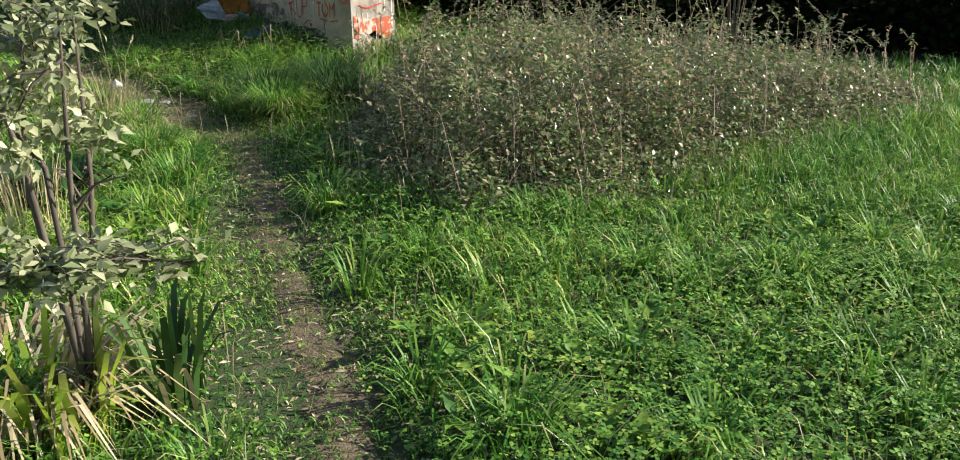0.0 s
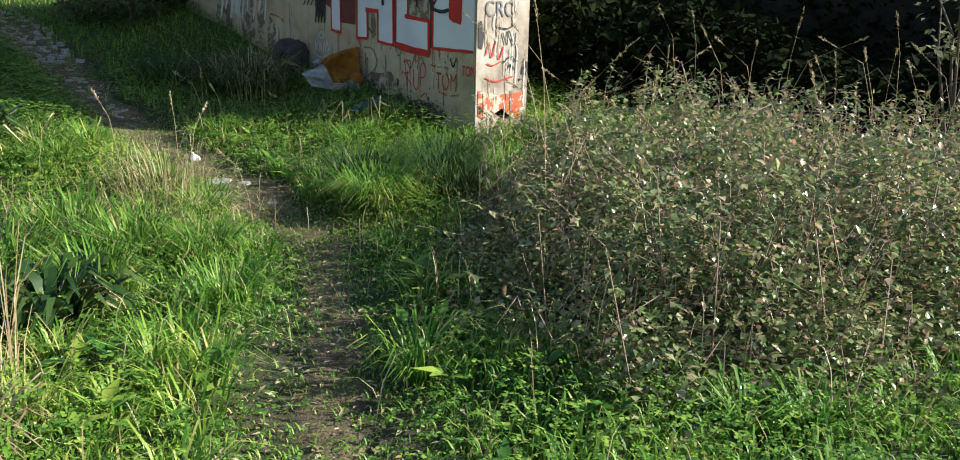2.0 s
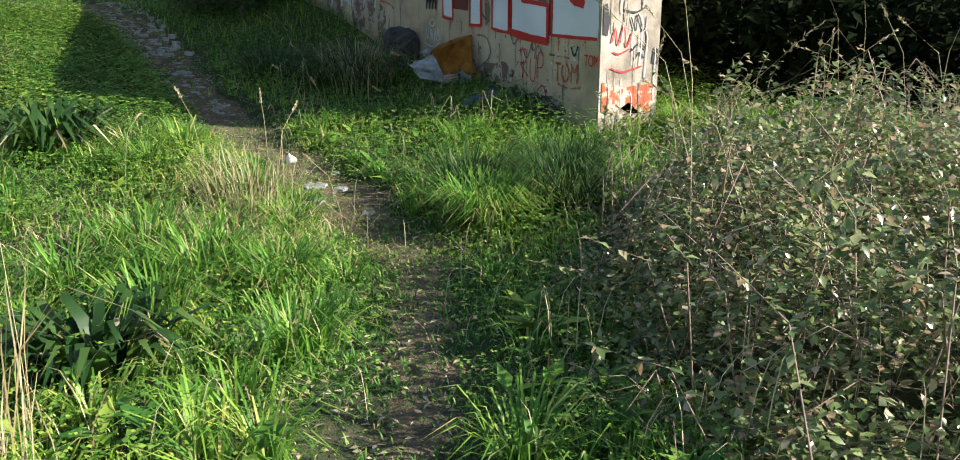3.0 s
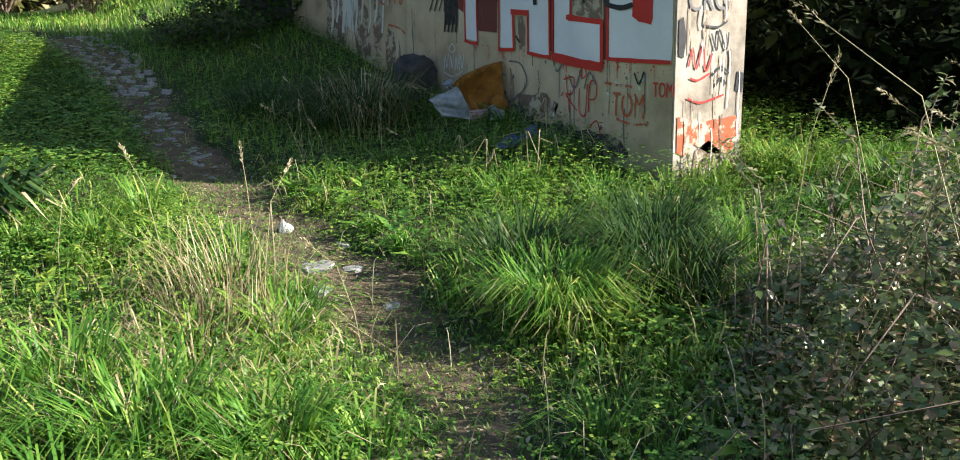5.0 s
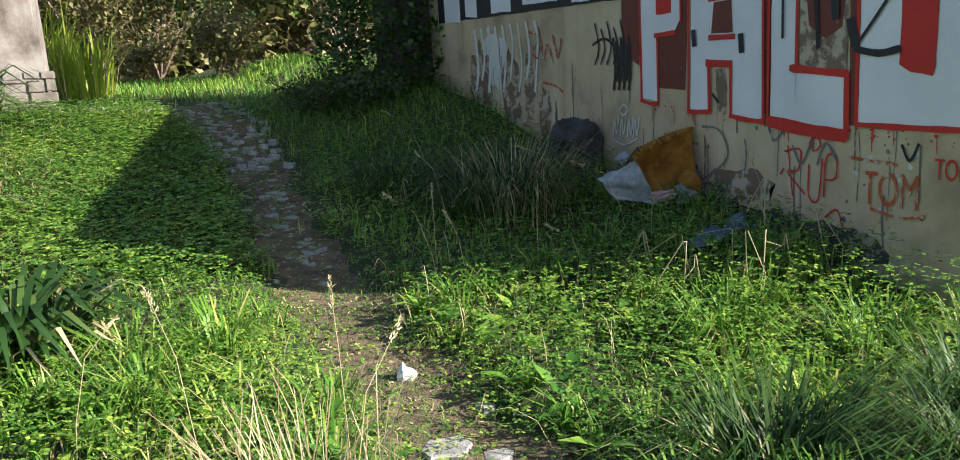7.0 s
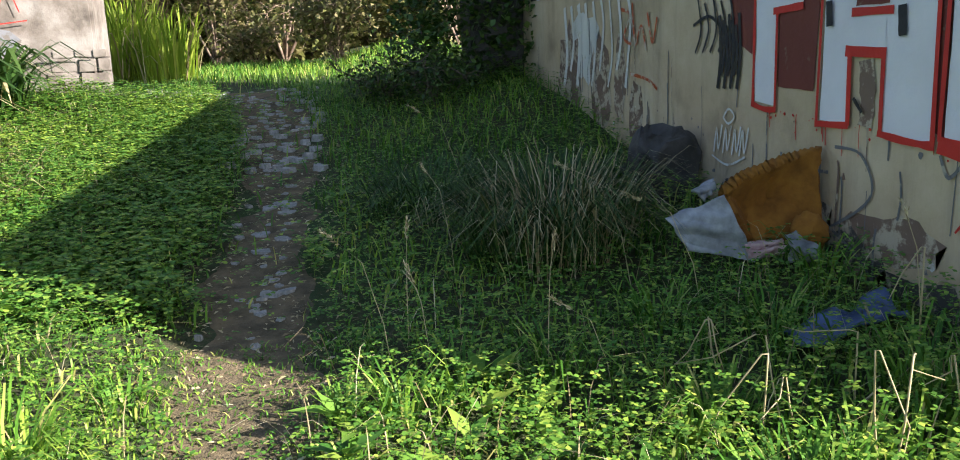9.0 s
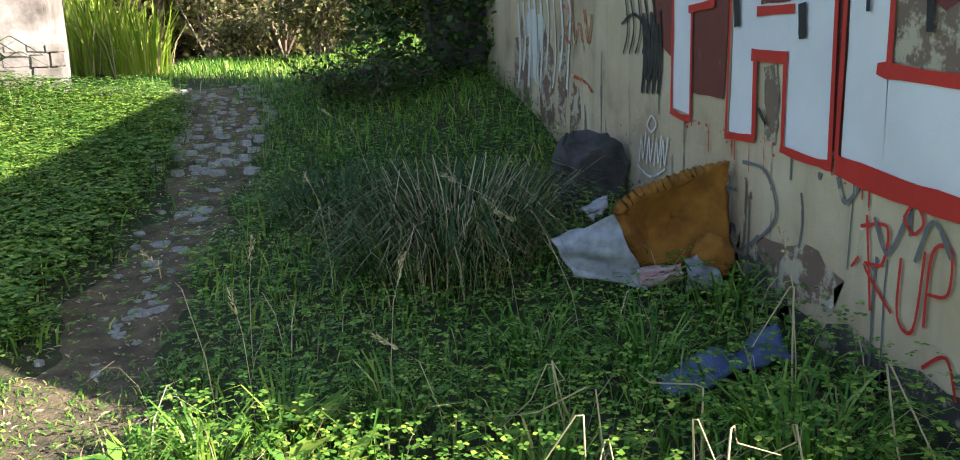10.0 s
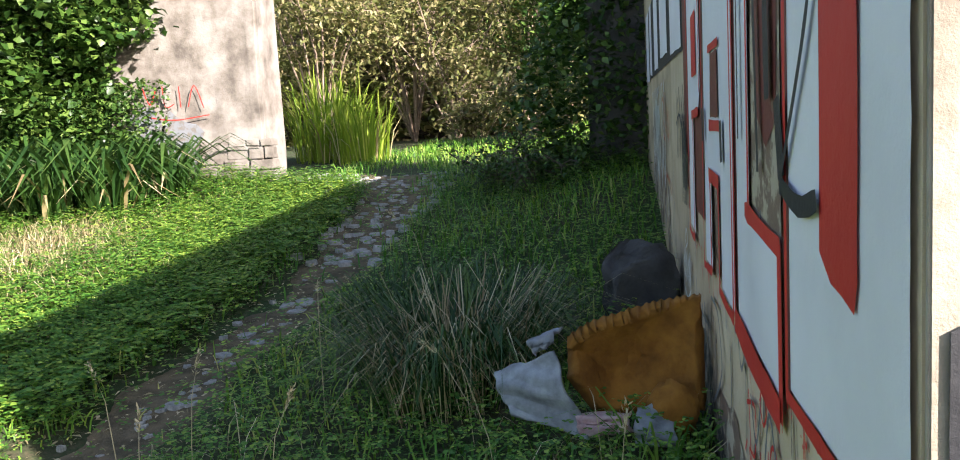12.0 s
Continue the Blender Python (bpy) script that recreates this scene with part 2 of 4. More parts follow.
def blades(P, h, w, lean=0.5, az=None, droop=0.0):
    """Curved, tapering blades: two quads' worth of width and a tip, from points P."""
    n = len(P)
    h = np.broadcast_to(h, n) * 1.0
    w = np.broadcast_to(w, n) * 1.0
    az = rng.uniform(0, 2 * np.pi, n) if az is None else az
    ln = np.clip(np.abs(rng.normal(lean, 0.22, n)), 0, 1.3)
    d = np.stack([np.cos(az), np.sin(az), 0 * az], 1)
    s = np.stack([-np.sin(az), np.cos(az), 0 * az], 1)
    up = np.array([0, 0, 1.0])
    c = lambda a: a[:, None]
    mid = P + d * c(h * ln * 0.22) + up * c(h * 0.5)
    m2 = P + d * c(h * ln * 0.55) + up * c(h * (0.82 - 0.1 * ln - 0.05 * droop))
    tip = P + d * c(h * ln * 1.0) + up * c(h * (1.0 - 0.35 * ln - droop))
    V = np.stack([P - s * c(w * 0.4), P + s * c(w * 0.4), mid - s * c(w * 0.5), mid + s * c(w * 0.5), m2 - s * c(w * 0.35), m2 + s * c(w * 0.35), tip], 1)
    f = np.array([[0, 1, 3], [0, 3, 2], [2, 3, 5], [2, 5, 4], [4, 5, 6]])
    return V, f[None] + 7 * np.arange(n)[:, None, None]


def leaves(P, D, N, L, W):
    """Folded pointed leaves: from P along D, face up along N."""
    n = len(P)
    L = np.broadcast_to(L, n)[:, None]
    W = np.broadcast_to(W, n)[:, None]
    D = D / np.linalg.norm(D, axis=1, keepdims=True)
    S = np.cross(D, N)
    S /= np.linalg.norm(S, axis=1, keepdims=True) + 1e-9
    U = np.cross(S, D)
    V = np.stack([P, P + D * L * 0.45 + S * W * 0.5 + U * W * 0.14, P + D * L - U * L * 0.12, P + D * L * 0.45 - S * W * 0.5 + U * W * 0.14, P + D * L * 0.5], 1)
    f = np.array([[0, 4, 1], [4, 2, 1], [0, 3, 4], [4, 3, 2]])
    return V, f[None] + 5 * np.arange(n)[:, None, None]


def leaflets(P, D, N, L, W):
    """Small flat four-cornered leaflets."""
    n = len(P)
    L, W = np.broadcast_to(L, n)[:, None], np.broadcast_to(W, n)[:, None]
    D = D / np.linalg.norm(D, axis=1, keepdims=True)
    S = np.cross(D, N)
    S /= np.linalg.norm(S, axis=1, keepdims=True) + 1e-9
    V = np.stack([P, P + D * L * 0.65 + S * W * 0.5, P + D * L, P + D * L * 0.65 - S * W * 0.5], 1)
    f = np.array([[0, 1, 2], [0, 2, 3]])
    return V, f[None] + 4 * np.arange(n)[:, None, None]


def random_dirs(n, flat=0.6):
    v = rng.normal(size=(n, 3))
    v[:, 2] *= flat
    return v / np.linalg.norm(v, axis=1, keepdims=True)


def clover(P, h, size):
    """Low three-leaved weeds: a fan of leaflets at the height h over P."""
    n = len(P)
    az = rng.uniform(0, 2 * np.pi, n)
    out = []
    top = P + np.stack([rng.normal(0, 0.02, n), rng.normal(0, 0.02, n), np.broadcast_to(h, n)], 1)
    tilt = random_dirs(n, 1) * 0.35 + np.array([0, 0, 1.0])
    for k in range(3):
        a = az + k * 2.1
        D = np.stack([np.cos(a), np.sin(a), rng.uniform(-0.35, 0.25, n)], 1)
        out.append(leaflets(top, D, tilt, np.broadcast_to(size, n), np.broadcast_to(size, n) * 0.85))
    return out


def tube(points, radii, sides=5):
    V, F = [], []
    pts = [Vector(p) for p in points]
    for i, p in enumerate(pts):
        t = (pts[min(i + 1, len(pts) - 1)] - pts[max(i - 1, 0)]).normalized()
        a = t.orthogonal().normalized()
        b = t.cross(a)
        for k in range(sides):
            q = 2 * math.pi * k / sides
            V.append(p + (a * math.cos(q) + b * math.sin(q)) * radii[i])
    for i in range(len(pts) - 1):
        for k in range(sides):
            a, b = i * sides + k, i * sides + (k + 1) % sides
            F += [(a, b, b + sides), (a, b + sides, a + sides)]
    return np.array([tuple(v) for v in V]), np.array(F)


def on_ground(x, y, dz=0.0):
    return np.stack([x, y, gz(x, y) + dz], 1)


def box_mesh(x0, x1, y0, y1, z0, z1, bevel=0.02, cuts=0, rough=0.0, seed=0):
    bm = bmesh.new()
    bmesh.ops.create_cube(bm, size=1)
    for v in bm.verts:
        v.co = Vector((x0 + (v.co.x + 0.5) * (x1 - x0), y0 + (v.co.y + 0.5) * (y1 - y0), z0 + (v.co.z + 0.5) * (z1 - z0)))
    if bevel:
        bmesh.ops.bevel(bm, geom=bm.edges[:], offset=bevel, segments=2, affect="EDGES")
    if cuts:
        bmesh.ops.subdivide_edges(bm, edges=bm.edges[:], cuts=cuts, use_grid_fill=True)
    if rough:
        for v in bm.verts:
            v.co += noise.noise_vector(v.co * 3.1 + Vector((seed, 0, 0))) * rough + noise.noise_vector(v.co * 9) * rough * 0.4
    return bm


# ---- ground ----
def make_ground():
    xs = np.concatenate([[-400, -150, -60, -25, -12], np.arange(-6, 14.01, 0.14), [18, 26, 50, 120, 400]])
    ys = np.concatenate([[-400, -120, -40, -15, -6], np.arange(-2, 24.01, 0.14), [28, 34, 50, 110, 400]])
    X, Y = np.meshgrid(xs, ys)
    V = np.stack([X.ravel(), Y.ravel(), gz(X.ravel(), Y.ravel())], 1)
    nx, ny = len(xs), len(ys)
    i, j = np.meshgrid(np.arange(nx - 1), np.arange(ny - 1))
    a = (j * nx + i).ravel()
    F = np.stack([a, a + 1, a + nx + 1, a + nx], 1)
    ob = new("ground", mesh_of("ground", V, F, [SOIL]))
    return tagged(ob, "uneven mossy soil under grass and weeds", "ground", kind="structure")


make_ground()


def make_trail():
    """The bare trodden line: a thin ragged skin of dirt over the ground."""
    xs, ys = np.arange(0, 6.2, 0.05), np.arange(0, 16.6, 0.05)
    X, Y = np.meshgrid(xs, ys)
    d = trail_dist(X, Y) + 0.10 * wave(X * 3.1, Y * 2.7) + 0.05 * wave(X * 9, Y * 8)
    half = np.interp(Y, (0, 5, 7, 9, 12, 16), (0.10, 0.12, 0.24, 0.26, 0.19, 0.40))
    h = gz(X, Y) + 0.03 * smooth(half + 0.12, half - 0.08, d) - 0.016
    V = np.stack([X.ravel(), Y.ravel(), h.ravel()], 1)
    nx = len(xs)
    i, j = np.meshgrid(np.arange(nx - 1), np.arange(len(ys) - 1))
    a = (j * nx + i).ravel()
    keep = (d.ravel()[a] < half.ravel()[a] + 0.15)
    a = a[keep]
    ob = new("footpath", mesh_of("footpath", V, np.stack([a, a + 1, a + nx + 1, a + nx], 1), [DIRT]))
    return tagged(ob, "narrow trodden dirt path through the weeds", "path", kind="structure")


make_trail()

# ---- walls ----
WX, WY0, WY1, WTOP = 6.84, 7.72, 14.7, 3.15
wall = part("wall_east", box_mesh(WX, WX + 0.72, WY0, WY1, -0.3, WTOP, 0.006), PLASTER)
tagged(wall, "tall old rendered wall covered in graffiti", "wall", kind="structure")
end_skin = part("end_face", box_mesh(WX + 0.002, WX + 0.718, WY0 - 0.011, WY0 + 0.002, -0.2, WTOP - 0.05, 0.003, 3, 0.002), END_PLASTER, wall, "whitewashed wall end with peeling paint")

far_wall = part("wall_north", box_mesh(-3.5, 2.62, 15.95, 16.55, 0.3, 4.2, 0.03, 5, 0.03), FAR_PLASTER)
tagged(far_wall, "pale weathered plaster wall with exposed stone at its end", "wall", kind="structure")


# ---- thicket behind the wall: leaves before an added backing, shade in their colours ----
def scatter_leaves(n, centre_fn, L, W, flat=0.7):
    P = centre_fn(n)
    N = random_dirs(n, 1) * 0.7 + np.array([0, 0, 1.0])
    return leaves(P, random_dirs(n, flat), N, L * rng.uniform(0.6, 1.3, n), W * rng.uniform(0.6, 1.3, n))


A0, A1 = np.array([7.95, 9.9]), np.array([14.6, -1.5])
AD = (A1 - A0) / np.linalg.norm(A1 - A0)
AN = np.array([-AD[1], AD[0]])
if AN[0] < 0:
    AN = -AN
LEN = np.linalg.norm(A1 - A0)


def before_thicket(x, y):
    return x < 7.6 + 0.58 * (9.5 - y)


# added sheet that closes off the sky and blackens the gaps between leaves
def make_backing():
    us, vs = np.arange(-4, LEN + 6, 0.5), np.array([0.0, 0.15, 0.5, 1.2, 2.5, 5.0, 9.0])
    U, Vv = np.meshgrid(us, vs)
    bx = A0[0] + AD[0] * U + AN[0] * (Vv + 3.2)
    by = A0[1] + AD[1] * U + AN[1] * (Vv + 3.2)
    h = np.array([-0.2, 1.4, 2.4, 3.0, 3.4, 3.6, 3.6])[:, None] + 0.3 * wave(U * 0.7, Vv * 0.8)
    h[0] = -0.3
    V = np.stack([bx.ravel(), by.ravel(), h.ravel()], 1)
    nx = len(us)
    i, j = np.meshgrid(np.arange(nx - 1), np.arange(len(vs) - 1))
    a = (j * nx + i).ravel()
    ob = new("thicket_backing", mesh_of("thicket_backing", V, np.stack([a, a + 1, a + nx + 1, a + nx], 1), [SHADEBACK]))
    tagged(ob, "added near-black backing behind the thicket that stands in for shade", "bank", kind="structure")


make_backing()


def thicket_points(n):
    """Low growth along the front, taller growth against the added backing behind it."""
    u, front = rng.uniform(-3, LEN + 4, n), rng.uniform(0, 1, n) < 0.5
    low = np.interp(u, (0, 2.5, 3.5, 5, 13), (2.4, 2.2, 1.5, 1.2, 1.4)) * (0.85 + 0.15 * np.sin(u * 2.1))
    z = np.where(front, low, 3.9) * rng.uniform(0, 1, n) ** 0.8
    out = np.where(front, rng.uniform(-0.3, 2.6, n) + 0.3 * np.sin(u * 1.7 + z), rng.uniform(2.6, 3.5, n) + 0.35 * z)
    px, py = A0[0] + AD[0] * u + AN[0] * out, A0[1] + AD[1] * u + AN[1] * out
    return np.stack([np.maximum(px, 7.75), py, z + np.maximum(0, gz(px, py) - 0.1) * (z < 1)], 1)


thicket = veg("thicket", [scatter_leaves(90000, thicket_points, 0.15, 0.10)], SHADELEAF)
tagged(thicket, "tall dense thicket with deep shade put into its leaf colour", "thicket", kind="stuff")


def ivy_points(n):
    a = rng.uniform(0, 2 * np.pi, n)
    r = rng.uniform(0.45, 1.0, n)
    z = rng.uniform(0, 1, n)
    x = 6.45 + r * np.cos(a) * (0.7 + 0.25 * np.sin(z * 9))
    y = 15.1 + r * np.sin(a) * (0.75 + 0.2 * np.sin(z * 7 + 1))
    return np.stack([x, y, gz(x, y) - 0.05 + z * 4.0], 1)


pillar = part("ivy_pillar", box_mesh(6.32, 6.95, 14.72, 15.3, 0.3, 4.4, 0.03, 4, 0.03), ROCK)
tagged(pillar, "dark stone pillar overgrown with ivy", "pillar", kind="structure")
ivy = veg("ivy", [scatter_leaves(13000, ivy_points, 0.075, 0.065)], IVY)
tagged(ivy, "dark ivy smothering the stone pillar", "ivy", kind="stuff")


# ---- grass and weeds ----
def area_points(n, x0, x1, y0, y1, keep):
    x, y = rng.uniform(x0, x1, n), rng.uniform(y0, y1, n)
    k = keep(x, y) > rng.uniform(0, 1, n)
    return x[k], y[k]


def free(x, y):
    """1 where weeds grow: off the trail and the walls."""
    far = smooth(8.5, 10, y)
    t = smooth(0.10 + 0.12 * far, 0.40 + 0.06 * far, trail_dist(x, y) + 0.1 * wave(x * 3, y * 3))
    w = 1.0 - ((x > WX - 0.02) & (x < WX + 0.75) & (y > WY0 - 0.05))
    return (0.22 * (1 - 0.8 * far) + 0.78 * t) * w * ((y < 15.8) | ((x > 3.1) & (y < 23)))


def dry_at(x, y):
    """Where the turf has dried out to straw and bare earth."""
    return np.clip(np.exp(-((x - 1.5) / 1.0) ** 2 - ((y - 13.4) / 1.3) ** 2) + 0.7 * np.exp(-((x - 2.3) / 0.6) ** 2 - ((y - 10.4) / 1.0) ** 2) + 0.6 * np.exp(-((x - 2.9) / 0.8) ** 2 - ((y - 7.2) / 0.7) ** 2), 0, 1)


def lush_at(x, y):
    """Where the three-leaved weeds take over from the grass."""
    return np.clip(smooth(7.0, 8.0, y) + 0.7 * smooth(6.0, 7.2, y) * smooth(5.0, 6.0, x) + 0.8 * np.exp(-((x - 2.8) / 1.5) ** 2 - ((y - 0.9) / 1.0) ** 2) + 0.32 + 0.3 * wave(x * 1.2, y * 1.1), 0, 1)


x, y = area_points(300000, -1.6, 9.0, 0.0, 10.5, lambda x, y: free(x, y) * (1 - 0.75 * lush_at(x, y)) * (mound_inside(x, y) < 0.25))
n = len(x)
hgt = rng.uniform(0.04, 0.17, n) * (1 + 0.6 * wave(x * 1.3, y * 1.1)) * (0.35 + 0.65 * smooth(0.2, 0.8, trail_dist(x, y)))
grass = veg("grass", [blades(on_ground(x, y, -0.02), hgt, rng.uniform(0.005, 0.012, n), 0.6)], GRASS)
tagged(grass, "fresh green meadow grass beside the path", "grass", kind="stuff")
x, y = area_points(50000, -4, 6.8, 10, 24, lambda x, y: free(x, y) * (y > 10.2) * (1 - 0.6 * dry_at(x, y)))
n = len(x)
tagged(veg("grass", [blades(on_ground(x, y, -0.02), rng.uniform(0.06, 0.22, n), rng.uniform(0.006, 0.014, n), 0.6)], GRASS), "short green grass by the far path", "grass", kind="stuff")

x, y = area_points(270000, -1.6, 10.5, 0.0, 15.9, lambda x, y: free(x, y) * lush_at(x, y) * (mound_inside(x, y) < 0.1) * (1 - 0.8 * dry_at(x, y)))
n = len(x)
tall = 0.04 + 0.17 * rng.uniform(0, 1, n) * (1 + 0.8 * np.exp(-((y - 7.9 - 0.15 * (x - 6)) / 0.9) ** 2) * smooth(4.6, 5.6, x)) * smooth(0.1, 0.7, trail_dist(x, y))
weeds = veg("weeds", clover(on_ground(x, y), tall, rng.uniform(0.011, 0.026, n)), LUSH)
tagged(weeds, "lush low three-leaved weeds carpeting the ground", "weeds", kind="stuff")

x, y = area_points(60000, -0.5, 4.6, 10.2, 15.8, lambda x, y: free(x, y) * (1 - 0.9 * dry_at(x, y)))
n = len(x)
tagged(veg("weeds", clover(on_ground(x, y), 0.05 + 0.14 * rng.uniform(0, 1, n), rng.uniform(0.02, 0.04, n)), LUSH), "lush green weeds beside the cobbles", "weeds", kind="stuff")
x, y = area_points(30000, 9.0, 17.0, -1.0, 9.5, lambda x, y: (mound_inside(x, y) < 0.3) * 0.9 * before_thicket(x, y))
n = len(x)
tagged(veg("grass", [blades(on_ground(x, y, -0.02), rng.uniform(0.08, 0.26, n), rng.uniform(0.008, 0.016, n), 0.6)], GRASS), "rough grass below the thicket", "grass", kind="stuff")

x, y = area_points(70000, -9, 18, -7, 24, lambda x, y: ((x < -1.4) | (y < 0.1) | (x > 9.0)) * before_thicket(x, y) * (mound_inside(x, y) < 0) * (y < 15.7))
n = len(x)
tagged(veg("grass", [blades(on_ground(x, y, -0.02), rng.uniform(0.1, 0.3, n), rng.uniform(0.012, 0.022, n), 0.6)], GRASS), "rough meadow grass all around", "grass", kind="stuff")

x, y = area_points(26000, -0.5, 4.0, 6.0, 15.6, lambda x, y: dry_at(x, y) * (trail_dist(x, y) > 0.3))
n = len(x)
tagged(veg("dead_grass", [blades(on_ground(x, y, -0.01), rng.uniform(0.05, 0.24, n), rng.uniform(0.005, 0.011, n), 0.9)], STRAW), "matted yellow straw where the turf has dried out", "dry grass", kind="stuff")

# ---- brambles ----
def mound_height(x, y):
    return np.interp(x, (4, 6, 7.5, 9, 10), (0.80, 0.82, 0.55, 0.3, 0.2)) * smooth(-0.12, 0.75, mound_inside(x, y)) * (1 + 0.25 * wave(x * 1.6, y * 1.5) + 0.38 * wave(x * 4.1 + 1, y * 4.3) + 0.15 * wave(x * 9.0, y * 8.2 + 2))


def mound_points(n):
    x, y = area_points(n * 4, 2.9, 14.5, 0.9, 6.5, lambda x, y: (mound_inside(x, y) > -0.15) * np.interp(x, (3, 7, 11, 14), (1, 0.75, 0.35, 0.25)))
    x, y = x[:n], y[:n]
    return np.stack([x, y, gz(x, y) + mound_height(x, y) * rng.uniform(0, 1, len(x)) ** 0.75 + rng.normal(0, 0.03, len(x))], 1)


P = mound_points(115000)
clump = wave(P[:, 0] * 3.3 + 2 * P[:, 2], P[:, 1] * 3.6) + 0.6 * wave(P[:, 0] * 7.1, P[:, 1] * 6.7 + 5 * P[:, 2])
P = P[clump > rng.uniform(-1.1, 0.3, len(P))]
brambles = veg("bramble_patch", [leaves(P, random_dirs(len(P), 0.6), random_dirs(len(P), 1) * 0.6 + np.array([0, 0, 1.0]), rng.uniform(0.026, 0.056, len(P)), rng.uniform(0.018, 0.038, len(P)))], BRAMBLE)
tagged(brambles, "tangled bramble patch with dull green and browned leaves", "brambles", kind="stuff")
pieces = []
while len(pieces) < 1300:
    x, y = rng.uniform(3.0, 11.0), rng.uniform(1.1, 6.3)
    if mound_inside(np.array(x), np.array(y)) < -0.05:
        continue
    a, l = rng.uniform(0, 6.28), rng.uniform(0.15, 0.75)
    z = float(gz(x, y)) + float(mound_height(np.array(x), np.array(y))) * rng.uniform(0.3, 1.05)
    mx, my = x + math.cos(a) * l * 0.5, y + math.sin(a) * l * 0.5
    r = rng.uniform(0.0015, 0.0042)
    pieces.append(tube([(x, y, z - 0.1), (mx, my, z + rng.uniform(-0.03, 0.22)), (x + math.cos(a) * l, y + math.sin(a) * l, z - rng.uniform(-0.15, 0.2))], [r, r * 0.8, r * 0.5], 3))
canes = veg("canes", pieces, CANE, brambles)
# leafy shoots that arch out of the patch
pieces, stems = [], []
for k in range(330):
    for tries in range(40):
        x, y = rng.uniform(3.1, 10), rng.uniform(1.6, 6.2)
        if 0.05 < mound_inside(np.array(x), np.array(y)):
            break
    z = float(gz(x, y)) + 0.5 * float(mound_height(np.array(x), np.array(y)))
    a, l, h = rng.uniform(0, 6.28), rng.uniform(0.1, 0.45), rng.uniform(0.35, 0.75)
    pts = [Vector((x, y, z)), Vector((x + math.cos(a) * l * 0.4, y + math.sin(a) * l * 0.4, z + h * 0.8)), Vector((x + math.cos(a) * l, y + math.sin(a) * l, z + h))]
    stems.append(tube(pts, [0.004, 0.003, 0.0015], 3))
    m = 16
    u = rng.uniform(0.3, 1, m)
    P = np.array([tuple(pts[0].lerp(pts[1], v * 2) if v < 0.5 else pts[1].lerp(pts[2], v * 2 - 1)) for v in u])
    L = rng.uniform(0.03, 0.055, m)
    pieces.append(leaves(P, random_dirs(m, 0.5), np.tile([0, 0, 1.0], (m, 1)), L, L * 0.65))
veg("shoot_leaves", pieces, BRAMBLE, brambles)
veg("shoots", stems, CANE, brambles)
x, y = area_points(900, 2.9, 11, 1.0, 6.5, lambda x, y: (mound_inside(x, y) > -0.2) * 1.0)
tagged(veg("dead_grass", [blades(on_ground(x, y, 0.1), 0.25 + 0.6 * mound_height(x, y) * rng.uniform(0.3, 1.5, len(x)), 0.004, 0.5)], STRAW), "thin dead straw among the brambles", "dry grass", kind="stuff")


# ---- tufts ----
def tuft(name, cx, cy, n, h, w, mat, label, spread=0.18, lean=0.7, droop=0.0, category="grass tuft", group=""):
    a = rng.uniform(0, 2 * np.pi, n)
    r = spread * np.sqrt(rng.uniform(0, 1, n))
    x, y = cx + r * np.cos(a), cy + r * np.sin(a)
    hh = h * rng.uniform(0.55, 1.15, n)
    n, w = (int(n * 0.85), w * (1.1 if mat == STRAW or w > 0.008 else 1.45)) if w < 0.01 else (n, w)
    a, r, hh = a[:n], r[:n], hh[:n]
    x, y = x[:n], y[:n]
    root = new(name)
    root.location = (cx, cy, float(gz(cx, cy)))
    P = on_ground(x, y, -0.02) - np.array(tuple(root.location))
    az = a + rng.normal(0, 0.6, n)
    k = int(n * (0.9 if mat != STRAW else 0.8))
    tagged(veg("foliage", [blades(P[:k], hh[:k], w * rng.uniform(0.7, 1.2, k), lean, az[:k], droop)], mat, root), kind="stuff")
    tagged(veg("dead_foliage", [blades(P[k:], hh[k:] * 0.8, w * rng.uniform(0.5, 1.0, n - k), lean + 0.3, az[k:], droop)], STRAW, root), kind="stuff")
    return tagged(root, label, category, group)


tuft("grass_tuft", 4.77, 6.45, 900, 0.40, 0.006, GRASS, "big drooping mound of fresh green grass", 0.22, 0.75, 0.15)
tuft("grass_tuft", 5.5, 6.6, 800, 0.52, 0.006, STRAP, "dark green drooping grass tussock", 0.17, 0.8, 0.2)
tuft("dry_grass_tuft", 3.55, 7.42, 260, 0.55, 0.004, STRAW, "straw-coloured dead grass tuft beside the path", 0.34, 0.6, 0.1)
tuft("dry_grass_tuft", 3.2, 6.8, 170, 0.34, 0.006, STRAW, "flattened dry grass beside the path", 0.42, 1.0, 0.25)
for cx, cy, n, h in ((2.9, 6.3, 260, 0.5), (2.55, 5.9, 220, 0.45), (3.2, 6.0, 200, 0.4), (2.75, 6.9, 240, 0.5), (2.3, 6.5, 200, 0.45), (3.0, 5.2, 180, 0.4), (5.7, 8.1, 240, 0.42), (6.2, 7.7, 200, 0.4), (6.4, 8.5, 160, 0.4)):
    tuft("grass_tuft", cx, cy, n, h * 0.85, 0.009, GRASS, "arching tuft of pale green meadow grass", 0.16, 0.75, 0.15, group="arching tufts")
